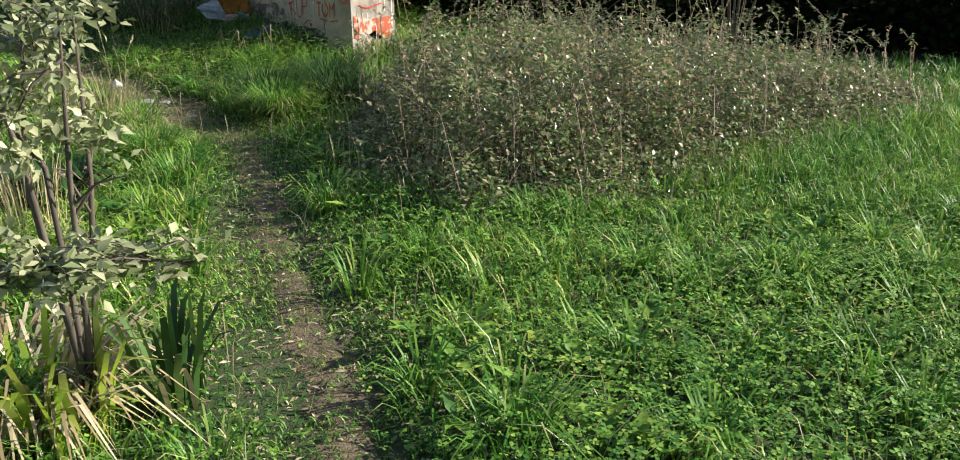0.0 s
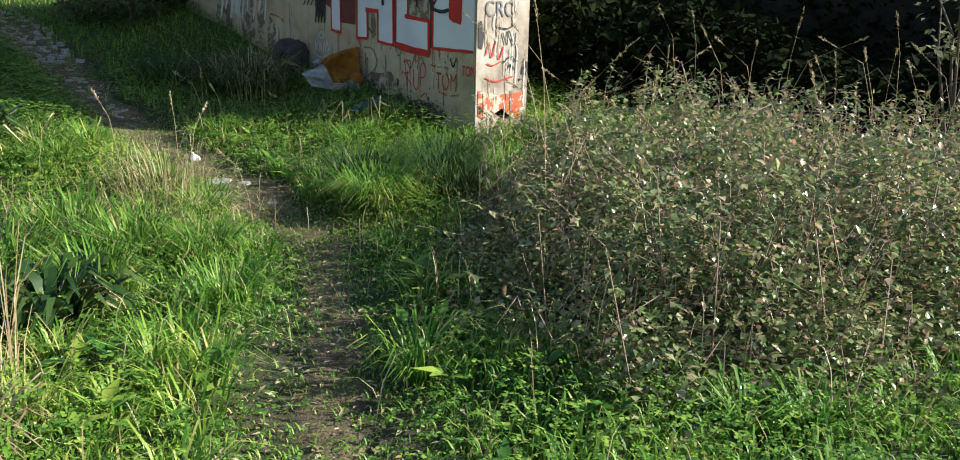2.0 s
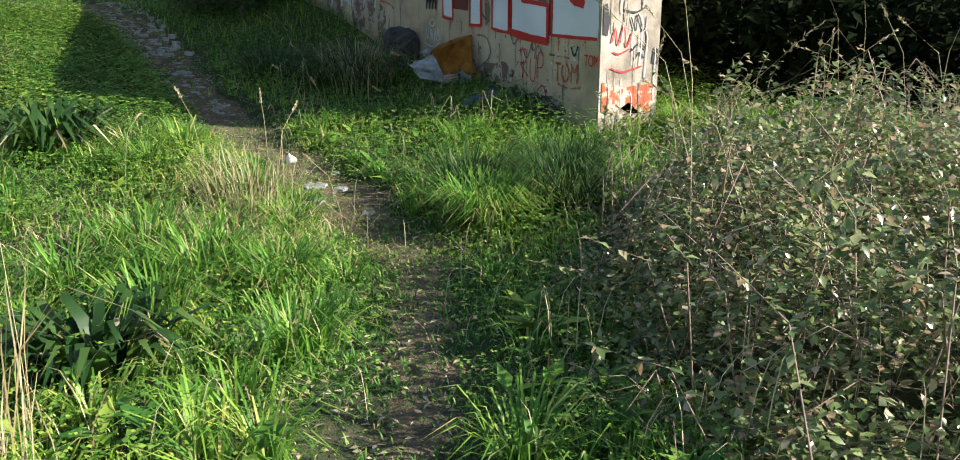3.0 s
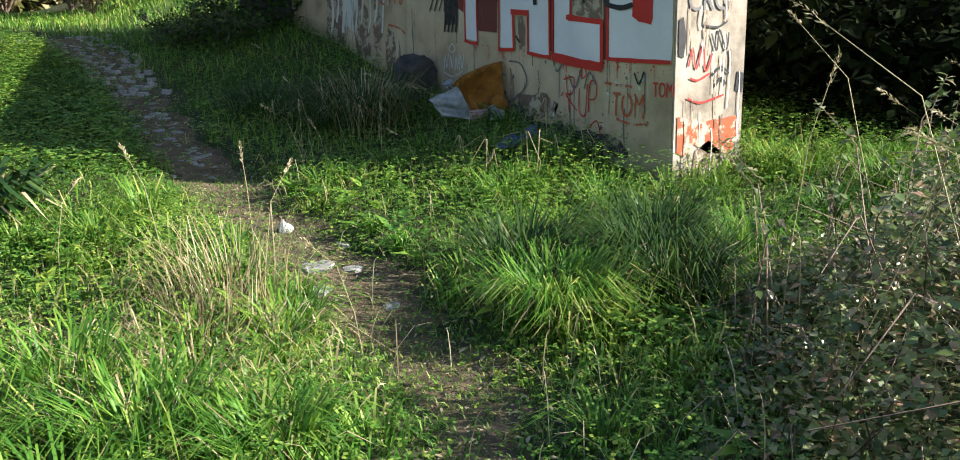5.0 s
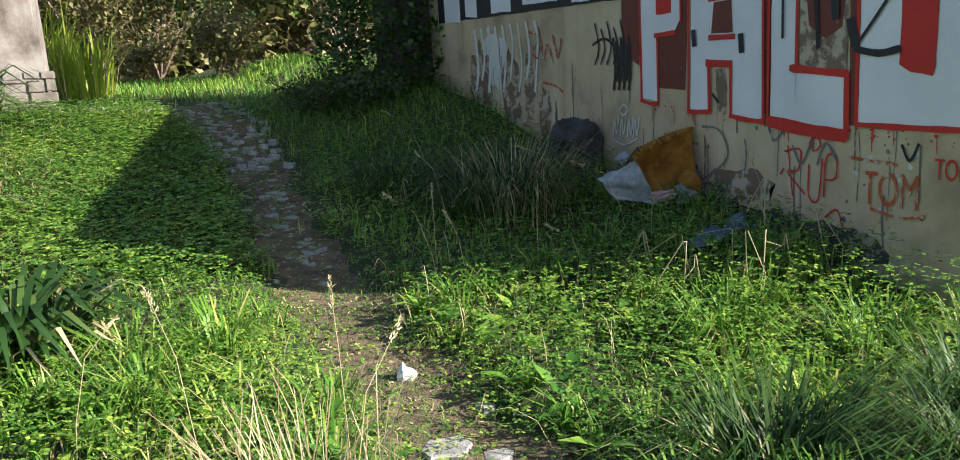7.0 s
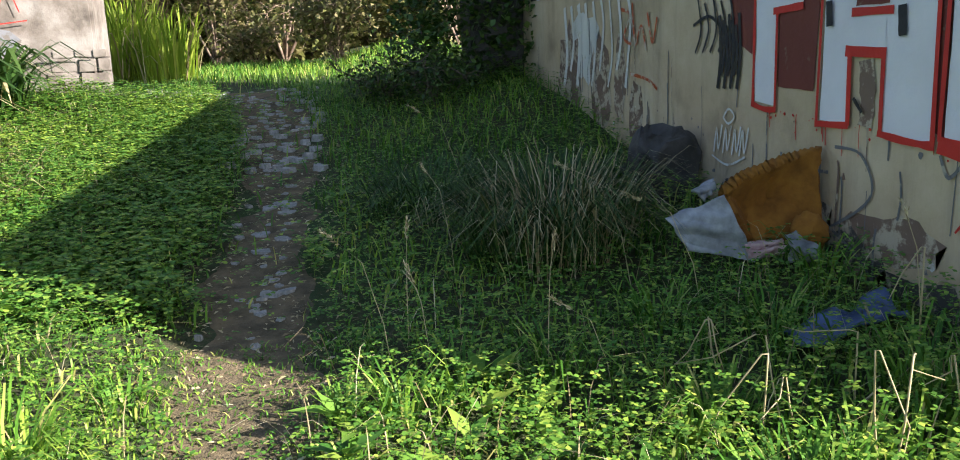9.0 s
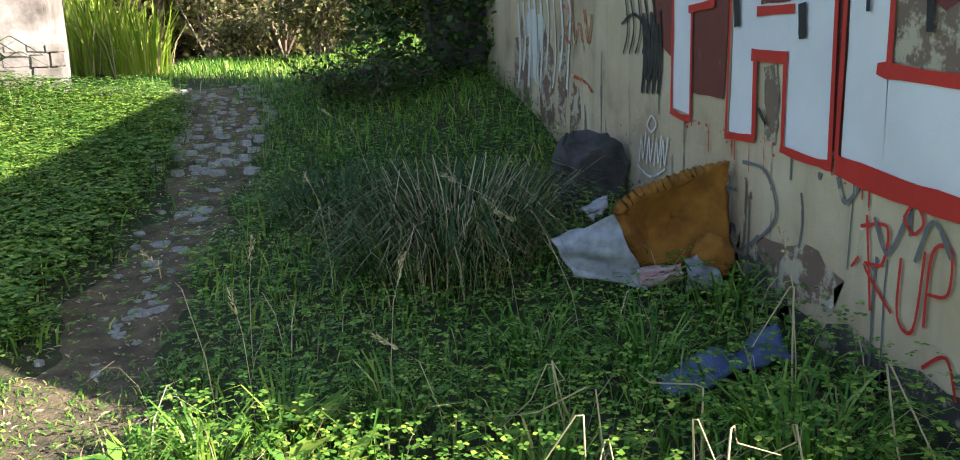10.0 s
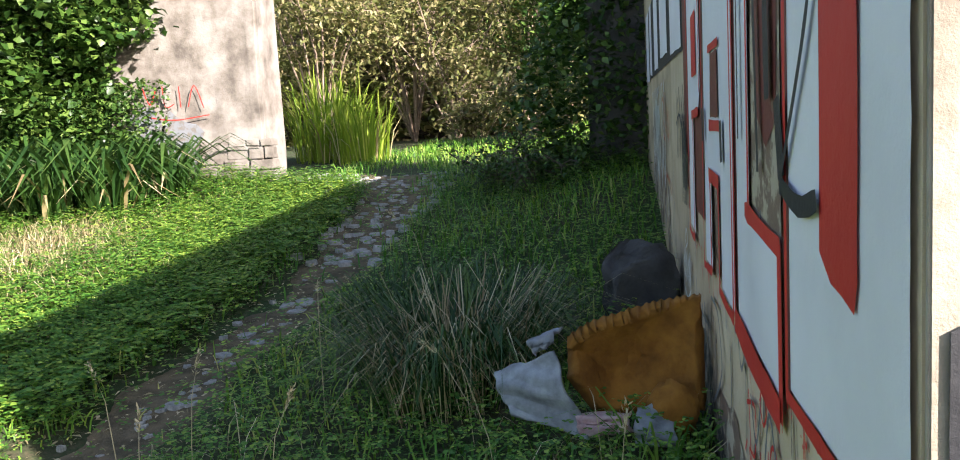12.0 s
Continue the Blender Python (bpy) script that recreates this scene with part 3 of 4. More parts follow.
tuft("dry_grass_tuft", 1.4, 13.5, 160, 0.3, 0.008, STRAW, "matted dry grass on the bank", 0.6, 1.0, 0.2)
tuft("dry_grass_tuft", 2.1, 12.6, 220, 0.3, 0.008, STRAW, "pinkish dry grass on a low hummock", 0.7, 0.9, 0.15)
tuft("dry_grass_tuft", 1.75, 4.75, 90, 0.9, 0.005, STRAW, "tall pale dead grass stems", 0.22, 0.2)
tuft("grass_tuft", 5.75, 10.6, 1100, 0.55, 0.007, STRAP, "long half-dead grass tussock near the wall", 0.42, 0.8, 0.2)
tuft("dry_grass_tuft", 5.8, 10.5, 420, 0.62, 0.005, STRAW, "dry straw in the tussock near the wall", 0.38, 0.7, 0.1)
tuft("grass_tuft", 5.3, 11.6, 500, 0.4, 0.007, STRAP, "dark green grass tussock in the shade", 0.4, 0.8, 0.2)
for cx, cy, n, h, sp in ((2.62, 9.4, 170, 0.5, 0.28), (2.25, 5.5, 130, 0.36, 0.22), (1.45, 14.75, 150, 1.0, 0.3), (0.85, 14.6, 170, 1.05, 0.35), (1.85, 15.1, 90, 0.85, 0.2), (0.2, 14.7, 150, 1.05, 0.35), (-0.5, 14.9, 140, 1.0, 0.35)):
    tuft("strap_leaved_plant", cx, cy, n, h, 0.05, STRAP, "dark glossy strap-leaved plant clump", sp, 0.85, 0.22, "plant", "strap-leaved plants")
for cx, cy, n, h, sp in ((2.35, 19.0, 300, 1.35, 0.5), (2.95, 18.6, 220, 1.0, 0.4)):
    tuft("iris_clump", cx, cy, n, h, 0.024, IRIS, "tall sunlit yellow-green sword-leaved clump", sp, 0.4, 0.0, "plant", "sword-leaved clumps")
tuft("iris_clump", 1.36, 2.55, 34, 0.55, 0.03, STRAP, "upright sword-leaved plant beside the path", 0.12, 0.35, 0.0, "plant")
tuft("iris_clump", 0.95, 2.75, 50, 0.5, 0.03, IRIS, "yellowing sword-leaved plant among dead fronds", 0.25, 0.5, 0.05, "plant")
tuft("dead_frond_heap", 0.95, 2.95, 300, 0.42, 0.018, STRAW, "heap of bleached dead fronds and stems", 0.32, 1.0, 0.3, "dead plant")
tuft("dead_frond_heap", 1.45, 4.35, 220, 0.26, 0.012, STRAW, "bleached dead grass heap under the shrub", 0.35, 0.9, 0.2, "dead plant")

x, y = area_points(16000, 4.8, 9.5, 0.8, 3.2, lambda x, y: (mound_inside(x, y) < 0.4) * smooth(4.6, 6.0, x))
tagged(veg("tall_grass", [blades(on_ground(x, y, -0.02), rng.uniform(0.1, 0.32, len(x)), 0.006, 0.5)], GRASS), "tall yellowing grass in front of the brambles", "grass", kind="stuff")

for cx, cy, n, h in ((5.0, 7.0, 420, 0.5), (5.35, 6.25, 420, 0.5), (5.9, 6.9, 420, 0.55), (6.2, 6.5, 360, 0.45)):
    tuft("grass_tuft", cx, cy, n, h, 0.007, STRAP if n > 400 else GRASS, "dense dark green grass tussock", 0.2, 0.75, 0.18, group="dark tussocks")

# many small tufts that break up the meadow
pieces = []
cx, cy = area_points(1500, -2.5, 9.5, -0.2, 9.5, lambda x, y: (trail_dist(x, y) > 0.3) * (mound_inside(x, y) < 0) * (0.3 + 0.7 * (wave(x, y) > 0)) * free(x, y))
for a, b in zip(cx, cy):
    k = int(rng.integers(25, 70))
    r = rng.uniform(0.04, 0.14) * np.sqrt(rng.uniform(0, 1, k))
    az = rng.uniform(0, 6.28, k)
    x, y = a + r * np.cos(az), b + r * np.sin(az)
    pieces.append(blades(on_ground(x, y, -0.02), rng.uniform(0.16, 0.36) * rng.uniform(0.5, 1.1, k), 0.010, 0.75, az, 0.12))
tagged(veg("grass_clumps", pieces, GRASS), "longer clumps of green grass", "grass", kind="stuff")
cx, cy = area_points(2600, -2.0, 6.5, 1.0, 12, lambda x, y: (trail_dist(x, y) > 0.35) * (mound_inside(x, y) < 0) * 0.5 * (wave(x * 0.7 + 2, y * 0.8) > 0.1))
P = on_ground(cx, cy, 0.08)
n = len(P)
pieces = []
for k in range(5):
    az = rng.uniform(0, 6.28, n)
    D = np.stack([np.cos(az), np.sin(az), rng.uniform(0.1, 1.0, n)], 1)
    L = rng.uniform(0.08, 0.17, n)
    pieces.append(leaves(P, D, np.tile([0, 0, 1.0], (n, 1)), L, L * 0.4))
tagged(veg("broadleaf_weeds", pieces, LUSH), "broad-leaved dock plants in the grass", "weeds", kind="stuff")
# thin straw mixed into the sunny turf, and litter of dead bits on the trail
x, y = area_points(9000, -2.5, 9, 0, 10, lambda x, y: 0.5 * (mound_inside(x, y) < 0) * free(x, y))
tagged(veg("dead_grass", [blades(on_ground(x, y, 0), rng.uniform(0.1, 0.34, len(x)), 0.004, 0.8)], STRAW), "scattered dead straw in the turf", "dry grass", kind="stuff")
x, y = area_points(26000, 0, 5.5, 0, 15, lambda x, y: (trail_dist(x, y) < 0.5) * 1.0)
n = len(x)
tagged(veg("path_litter", [leaves(on_ground(x, y, 0.015), random_dirs(n, 0.15), random_dirs(n, 1) * 0.4 + np.array([0, 0, 1.0]), rng.uniform(0.015, 0.06, n), rng.uniform(0.004, 0.02, n))], STRAW), "dead leaves and straw trodden into the path", "litter", kind="stuff")
x, y = area_points(95000, 0, 5.5, 0, 10, lambda x, y: (trail_dist(x, y) < 0.55) * (0.35 + 0.65 * (wave(x * 2.2, y * 1.9) > -0.2)))
n = len(x)
tagged(veg("path_turf", [blades(on_ground(x, y, -0.005), rng.uniform(0.015, 0.06, n), 0.006, 0.8)], GRASS), "short trampled grass on the path", "grass", kind="stuff")


# ---- shrubs ----
def shrub(name, cx, cy, z0, radius, height, n, mat, leaf, label, limbs=9, category="shrub", group="", bare=0, shape=1.0):
    base = Vector((cx, cy, float(gz(cx, cy)) - 0.05))
    root = new(name)
    root.location = base
    tagged(root, label, category, group)
    tips = []
    for k in range(limbs):
        stems = []
        a = 6.283 * k / limbs + rng.uniform(-0.4, 0.4)
        rr = radius * rng.uniform(0.3, 1.0)
        top = Vector((math.cos(a) * rr, math.sin(a) * rr, z0 + (height - z0) * rng.uniform(0.35, 1.0)))
        midp = top * 0.5 + Vector((rng.normal(0, 0.08), rng.normal(0, 0.08), 0.1 * height))
        stems.append(tube([(0, 0, 0), midp, top], [0.004 + 0.006 * height, 0.003 + 0.004 * height, 0.003], 5))
        for j in range(7 + bare):
            u = rng.uniform(0.35, 1.0)
            p = midp.lerp(top, u) if u > 0.5 else Vector((0, 0, 0)).lerp(midp, 0.5 + u)
            q = p + Vector(tuple(random_dirs(1, 0.8)[0])) * radius * rng.uniform(0.25, 0.6)
            q.z = max(q.z, z0 * 0.8)
            stems.append(tube([p, p.lerp(q, 0.5) + Vector((0, 0, 0.03)), q], [0.007, 0.005, 0.002], 4))
            tips += [(p, q)]
        tagged(veg("stem", stems, BARK if not bare else CANE, root), kind="stuff")
    t = rng.integers(0, len(tips), n)
    A = np.array([tuple(p) for p, q in tips])[t]
    B = np.array([tuple(q) for p, q in tips])[t]
    u = rng.uniform(0.1, 1.1, (n, 1))
    P = A + (B - A) * u + rng.normal(0, radius * 0.10 * shape, (n, 3))
    P[:, 2] = np.maximum(P[:, 2], z0 * 0.9 + rng.normal(0, 0.03, n))
    D = (B - A) * 0.6 + random_dirs(n, 0.8) * np.linalg.norm(B - A, axis=1, keepdims=True)
    L = leaf * rng.uniform(0.6, 1.25, n)
    veg("foliage", [leaves(P, D, random_dirs(n, 1) * 0.7 + np.array([0, 0, 1.0]), L, L * 0.55)], mat, root)
    return root


shrub("pale_shrub", 1.14, 2.75, 1.28, 0.46, 1.85, 1500, PALELEAF, 0.05, "leafy shrub with pale dusty green leaves", 5)
for k, (cx, cy, r, h, m, n, bare) in enumerate(((0.5, 24, 1.6, 4.5, OLIVE, 5000, 6), (3.2, 25, 1.7, 4.2, OLIVE, 5000, 8), (5.6, 24.5, 1.6, 4.6, IVY, 5000, 2), (8.0, 23, 2.0, 5.0, OLIVE, 4500, 2), (-2.5, 25, 2.0, 5.0, OLIVE, 4500, 4), (1.8, 27, 2.2, 6.0, OLIVE, 6000, 4), (4.6, 28, 2.4, 6.0, IVY, 6000, 2), (7.2, 19.5, 1.3, 4.0, IVY, 4000, 2), (5.4, 20.9, 0.9, 1.6, OLIVE, 1600, 8), (4.0, 23.0, 0.8, 1.3, OLIVE, 1300, 10), (-5.5, 20, 2.2, 5.0, IVY, 5000, 2), (-6.0, 13, 2.0, 4.0, OLIVE, 4000, 2), (-5.0, 7.5, 1.8, 3.5, OLIVE, 4000, 2))):
    shrub("brush", cx, cy, 0.15, r, h, n, m, 0.13, "sunlit olive and straw coloured brush" if m == OLIVE else "dense dark green leafy bush", 11, "bush", "far brush", bare)
shrub("small_tree", 10.2, 4.4, 1.35, 0.75, 2.5, 520, PALELEAF, 0.085, "small leafy tree lit against the dark thicket", 9, "tree")
for cx, cy, r, h, n in ((5.45, 14.9, 0.55, 0.65, 1500), (5.85, 14.2, 0.5, 0.55, 1100)):
    shrub("low_bush", cx, cy, 0.02, r, h, n, IVY, 0.05, "low dark leafy bush beside the paving", 9, "bush", "low bushes")


def far_hedge_points(n):
    x = rng.uniform(-14, 16, n)
    y = 29.5 + rng.normal(0, 0.6, n) - 0.03 * (x - 3) ** 2
    return np.stack([x, y, gz(x, y) + rng.uniform(0, 1, n) * (6.5 + np.sin(x * 1.3))], 1)


tagged(veg("far_hedge", [scatter_leaves(26000, far_hedge_points, 0.34, 0.2)], OLIVE), "high distant hedge of olive brush", "hedge", kind="stuff")
# added block that shuts out the sky behind the hedge leaves
hedge_backing = part("hedge_backing", box_mesh(-16, 18, 30.6, 32.5, 0.5, 7.0, 0.3, 5, 0.4), BARK)
tagged(hedge_backing, "added dark backing block behind the distant hedge", "bank", kind="structure")


def wall_ivy_points(n):
    x, z = rng.uniform(-3.0, 1.9, n), rng.uniform(1.5, 4.6, n)
    edge = np.interp(z, (1.2, 1.9, 2.3, 3.0, 3.6, 4.6), (1.25, 1.0, 0.85, 1.4, 1.7, 1.9)) + 0.12 * np.sin(z * 9) + rng.normal(0, 0.08, n)
    x = np.where(x < edge, x, edge - rng.uniform(0, 2.5, n))
    return np.stack([x, 15.72 + rng.normal(0, 0.16, n) - 0.3 * np.sin(x * 2 + z * 2) ** 2, z], 1)


tagged(veg("ivy", [scatter_leaves(22000, wall_ivy_points, 0.11, 0.10)], IVY), "thick ivy hanging over the pale wall", "ivy", kind="stuff")
tagged(veg("weeds", [scatter_leaves(8000, lambda n: on_ground(rng.uniform(-2.5, 1.55, n), rng.uniform(15.1, 15.9, n), 0) + np.stack([0 * np.arange(n), 0 * np.arange(n), rng.uniform(0.2, 1.15, n)], 1), 0.06, 0.045)], IVY), "leafy green weeds against the pale wall", "weeds", kind="stuff")


def overhanging_branch():
    root = new("shrub_branch")
    root.location = (0.12, 2.45, float(gz(0.12, 2.45)) - 0.03)
    tagged(root, "low arching shrub branch with pale dusty leaves", "branch")
    o = Vector(root.location)
    spine = [Vector(p) - o for p in ((0.12, 2.45, -0.03), (0.22, 2.25, 0.6), (0.5, 1.98, 0.98), (0.78, 1.74, 1.02), (1.0, 1.58, 0.99))]
    veg("stem", [tube(spine, [0.014, 0.012, 0.008, 0.006, 0.003], 6)], BARK, root)
    P, D = [], []
    for k in range(54):
        u = rng.uniform(0.4, 3)
        i = min(int(u), 2) + 1
        p = spine[i].lerp(spine[i + 1], u - int(u)) if i < 4 else spine[4]
        q = p + Vector((rng.normal(0, 0.11), rng.normal(0, 0.10), rng.normal(0.0, 0.04)))
        veg("twig", [tube([p, p.lerp(q, 0.5) + Vector((0, 0, 0.012)), q], [0.003, 0.0025, 0.001], 4)], BARK, root)
        for j in range(20):
            P.append(tuple(p.lerp(q, rng.uniform(0.1, 1.1)) + Vector((rng.normal(0, 0.012), rng.normal(0, 0.012), rng.normal(0, 0.012)))))
            D.append(tuple((q - p).normalized() * 0.5 + Vector(tuple(random_dirs(1, 0.4)[0]))))
    P, D = np.array(P), np.array(D)
    L = rng.uniform(0.03, 0.052, len(P))
    tagged(veg("foliage", [leaves(P, D, random_dirs(len(P), 1) * 0.6 + np.array([0, 0, 1.0]), L, L * 0.55)], PALELEAF, root), kind="stuff")


overhanging_branch()


# ---- dry seed stalks ----
def stalk(x, y, h, az, bend, head=0.12, r=0.0021):
    root = new("dry_seed_stalk")
    root.location = (x, y, float(gz(x, y)) - 0.02)
    tagged(root, "thin bleached dry grass stalk with a seed head", "dry stalk", "dry seed stalks")
    d = Vector((math.cos(az), math.sin(az), 0))
    pts = [Vector((0, 0, 0)), d * bend * 0.12 * h + Vector((0, 0, h * 0.4)), d * bend * 0.4 * h + Vector((0, 0, h * 0.78)), d * bend * 0.8 * h + Vector((0, 0, h * (1.0 - 0.2 * bend)))]
    veg("stem", [tube(pts, [r, r * 0.9, r * 0.75, r * 0.5], 4)], STRAW, root)
    if head:
        n = 40
        e, t = pts[-1], (pts[-1] - pts[-2]).normalized()
        P = np.array(tuple(e)) + np.outer(rng.uniform(-0.3, 1, n) * head, tuple(t)) + rng.normal(0, 0.003, (n, 3))
        veg("seed_head", [leaves(P, np.tile(tuple(t), (n, 1)) + rng.normal(0, 0.35, (n, 3)), random_dirs(n, 1), 0.022, 0.005)], STRAW, root)
    return root


for k in range(46):
    for tries in range(30):
        x, y = rng.uniform(4.3, 10.5), rng.uniform(2.2, 6.6)
        if 0.0 < mound_inside(np.array(x), np.array(y)) < 1.6 and y > 3.2:
            break
    stalk(x, y, rng.uniform(0.9, 1.55), rng.uniform(0, 6.28), rng.uniform(0.1, 0.7), rng.uniform(0.06, 0.16))
for x, y, h, az, b in ((4.77, 9.4, 0.75, 2.4, 0.5), (4.87, 9.7, 0.6, 1.2, 0.15), (4.9, 9.3, 0.55, 2.0, 0.3), (5.35, 9.3, 0.62, 1.0, 0.25), (5.5, 9.0, 0.5, 2.8, 0.5), (6.1, 9.5, 0.7, 2.6, 0.6), (5.95, 9.9, 0.8, 2.2, 0.7), (5.2, 10.3, 0.8, 1.9, 0.5), (5.5, 11.4, 0.9, 2.6, 0.5), (6.5, 8.7, 0.7, 1.4, 0.3), (3.3, 7.5, 1.05, 2.0, 0.3), (3.6, 7.1, 1.0, 0.6, 0.4), (3.75, 7.6, 0.9, 1.5, 0.15), (2.9, 8.2, 0.7, 0.8, 0.5), (1.95, 5.0, 1.1, 1.6, 0.2), (1.8, 4.7, 1.2, 2.0, 0.15), (3.9, 6.7, 0.7, 2.5, 0.4)):
    stalk(x, y, h * 0.82, az, b, 0.07)
for k in range(13):
    x, y, h, az = rng.uniform(5.7, 6.75), rng.uniform(8.15, 9.0), rng.uniform(0.15, 0.5), rng.uniform(0, 6.28)
    root = new("bent_straw")
    root.location = (x, y, float(gz(x, y)) - 0.02)
    tagged(root, "broken bleached straw bent to the ground", "dry stalk", "bent straws")
    d = Vector((math.cos(az), math.sin(az), 0))
    e = Vector((math.cos(az + rng.normal(0, 0.8)), math.sin(az + rng.normal(0, 0.8)), 0)) * rng.uniform(0.1, 0.3)
    k1, k2 = d * rng.uniform(0.02, 0.14) + Vector((0, 0, h)), Vector((0, 0, h * rng.uniform(0.1, 0.8)))
    veg("stem", [tube([(0, 0, 0), k1 * 0.6 + d * 0.01, k1, k1 + e * 0.1, k1 * 0.4 + e * 0.7 + k2 * 0.6, e + d * 0.1 + k2], [0.0032, 0.003, 0.003, 0.0026, 0.0024, 0.0016], 4)], STRAW, root)

# ---- cobbles and paving ----
cobbled = new("cobbled_path")
tagged(cobbled, "worn cobblestones set in dark earth", "cobbles", kind="structure")


def stone_mesh(seed):
    r = random.Random(seed)
    bm = bmesh.new()
    k = r.randint(6, 8)
    top, mid = [], []
    for i in range(k):
        a = 6.283 * i / k + r.uniform(-0.25, 0.25)
        q = r.uniform(0.8, 1.1)
        top.append(bm.verts.new((0.42 * q * math.cos(a), 0.36 * q * math.sin(a), r.uniform(0.0, 0.06))))
        mid.append(bm.verts.new((0.5 * q * math.cos(a), 0.44 * q * math.sin(a), -0.18)))
    bm.faces.new(top)
    for i in range(k):
        j = (i + 1) % k
        bm.faces.new((top[i], mid[i], mid[j], top[j]))
    me = bpy.data.meshes.new("cobble")
    bm.to_mesh(me)
    bm.free()
    me.materials.append(COBBLE)
    return me


stone_meshes = [stone_mesh(k) for k in range(9)]


def lay_stone(x, y, s, lift=0.012):
    ob = new("cobble", stone_meshes[int(rng.integers(0, 9))])
    ob.parent = cobbled
    ob.matrix_local = pose(x, y, float(gz(x, y)) + lift, rng.uniform(-4, 4), rng.uniform(-4, 4), rng.uniform(0, 360)) @ Matrix.Diagonal((s, s, 0.25, 1))


for y in np.arange(13.05, 14.4, 0.175):
    for x in np.arange(4.02, 4.62, 0.185):
        lay_stone(x + 0.1 * (int(round(y / 0.19)) % 2) + rng.uniform(-0.06, 0.06), y + rng.uniform(-0.06, 0.06), rng.uniform(0.1, 0.21), rng.uniform(0.012, 0.04))
for k in range(46):
    y = rng.uniform(9.9, 13.1)
    lay_stone(float(np.interp(y, (9, 11, 13), (4.15, 4.25, 4.35))) + rng.normal(0.02, 0.09), y, rng.uniform(0.05, 0.1) + 0.08 * (rng.uniform() < 0.25), 0.012)
for x, y, s in ((4.2, 7.9, 0.3), (4.35, 7.75, 0.16), (4.05, 7.55, 0.2), (4.3, 7.2, 0.14), (4.45, 8.1, 0.12)):
    lay_stone(x, y, s, 0.012)
for y in np.arange(14.45, 16.6, 0.13):
    for x in np.arange(3.0, 4.85, 0.16):
        if rng.uniform() < 0.72 and x > 4.05 - 0.75 * (y - 14.45):
            lay_stone(x + rng.uniform(-0.04, 0.04), y + rng.uniform(-0.03, 0.03), rng.uniform(0.08, 0.16), 0.016)

# ---- rubbish at the foot of the wall ----
def shell(name, grid, thick, mat, parent=None, label=""):
    """A closed curved sheet from a grid of points."""
    nu, nv = len(grid), len(grid[0])
    bm = bmesh.new()
    vs = [[bm.verts.new(p) for p in r] for r in grid]
    for i in range(nu - 1):
        for j in range(nv - 1):
            bm.faces.new((vs[i][j], vs[i + 1][j], vs[i + 1][j + 1], vs[i][j + 1]))
    bmesh.ops.recalc_face_normals(bm, faces=bm.faces[:])
    bmesh.ops.solidify(bm, geom=bm.faces[:], thickness=thick)
    return part(name, bm, mat, parent, label, True)


def foam_point(u, v):
    top = 0.78 + 0.19 * math.sin(min(u * 1.5, 1.5)) ** 0.8
    low = 0.74 - 0.24 * smooth(0, 0.4, u) + 0.08 * u
    z = low + (top - low) * v + (0.005 * math.sin(u * 120) if v > 0.97 else 0)
    hollow = 0.10 * math.sin(math.pi * u) * math.sin(math.pi * min(1, v * 0.9 + 0.1))
    p = Vector((6.255 + 0.55 * u, 9.70 + 0.08 * v ** 0.8 + hollow * 1.5, z))
    return p + noise.noise_vector(p * 6) * 0.012 + noise.noise_vector(p * 23) * 0.006


foam = shell("foam_padding", [[foam_point(u, v) for v in np.linspace(0, 1, 26)] for u in np.linspace(0.13, 1, 70)], 0.05, FOAM)
tagged(foam, "torn hollow slab of ochre upholstery foam leaning on the wall", "foam")
bm = bmesh.new()
bmesh.ops.create_icosphere(bm, subdivisions=3, radius=1)
for v in bm.verts:
    v.co = Vector((6.70 + v.co.x * 0.085, 9.66 + v.co.y * 0.07, 0.60 + v.co.z * 0.09)) + noise.noise_vector(v.co * 2.3) * 0.03
part("foam_lump", bm, FOAM, foam, "torn lump of foam", True)


def cloth_panel(corners, nu, nv, folds, depth, seed):
    """A sagging sheet between four corners (near left, far left, near right, far right), with soft folds along it."""
    a, b, c, d = (Vector(p) for p in corners)
    rows = []
    for u in np.linspace(0, 1, nu):
        row = []
        for v in np.linspace(0, 1, nv):
            p = a.lerp(c, u).lerp(b.lerp(d, u), v)
            f = depth * (math.sin(v * folds + seed + 2 * u) + 0.5 * math.sin(v * folds * 2.3 + u * 7)) + 0.03 * math.sin(math.pi * v)
            row.append(p + Vector((-0.3, -0.8, 0.35)) * f + noise.noise_vector(p * 8 + Vector((seed, 0, 0))) * 0.018 + noise.noise_vector(p * 24) * 0.005)
        rows.append(row)
    return rows


cloth = shell("grey_cloth", cloth_panel(((6.13, 9.70, 0.56), (6.06, 9.78, 0.69), (6.41, 9.62, 0.50), (6.29, 9.68, 0.80)), 40, 30, 9, 0.010, 1), 0.010, CLOTH)
tagged(cloth, "crumpled grey cloth draped round the foam", "cloth")
shell("knot", cloth_panel(((6.22, 9.74, 0.76), (6.20, 9.80, 0.80), (6.27, 9.76, 0.80), (6.31, 9.84, 0.86)), 14, 12, 11, 0.012, 7), 0.012, CLOTH, cloth)
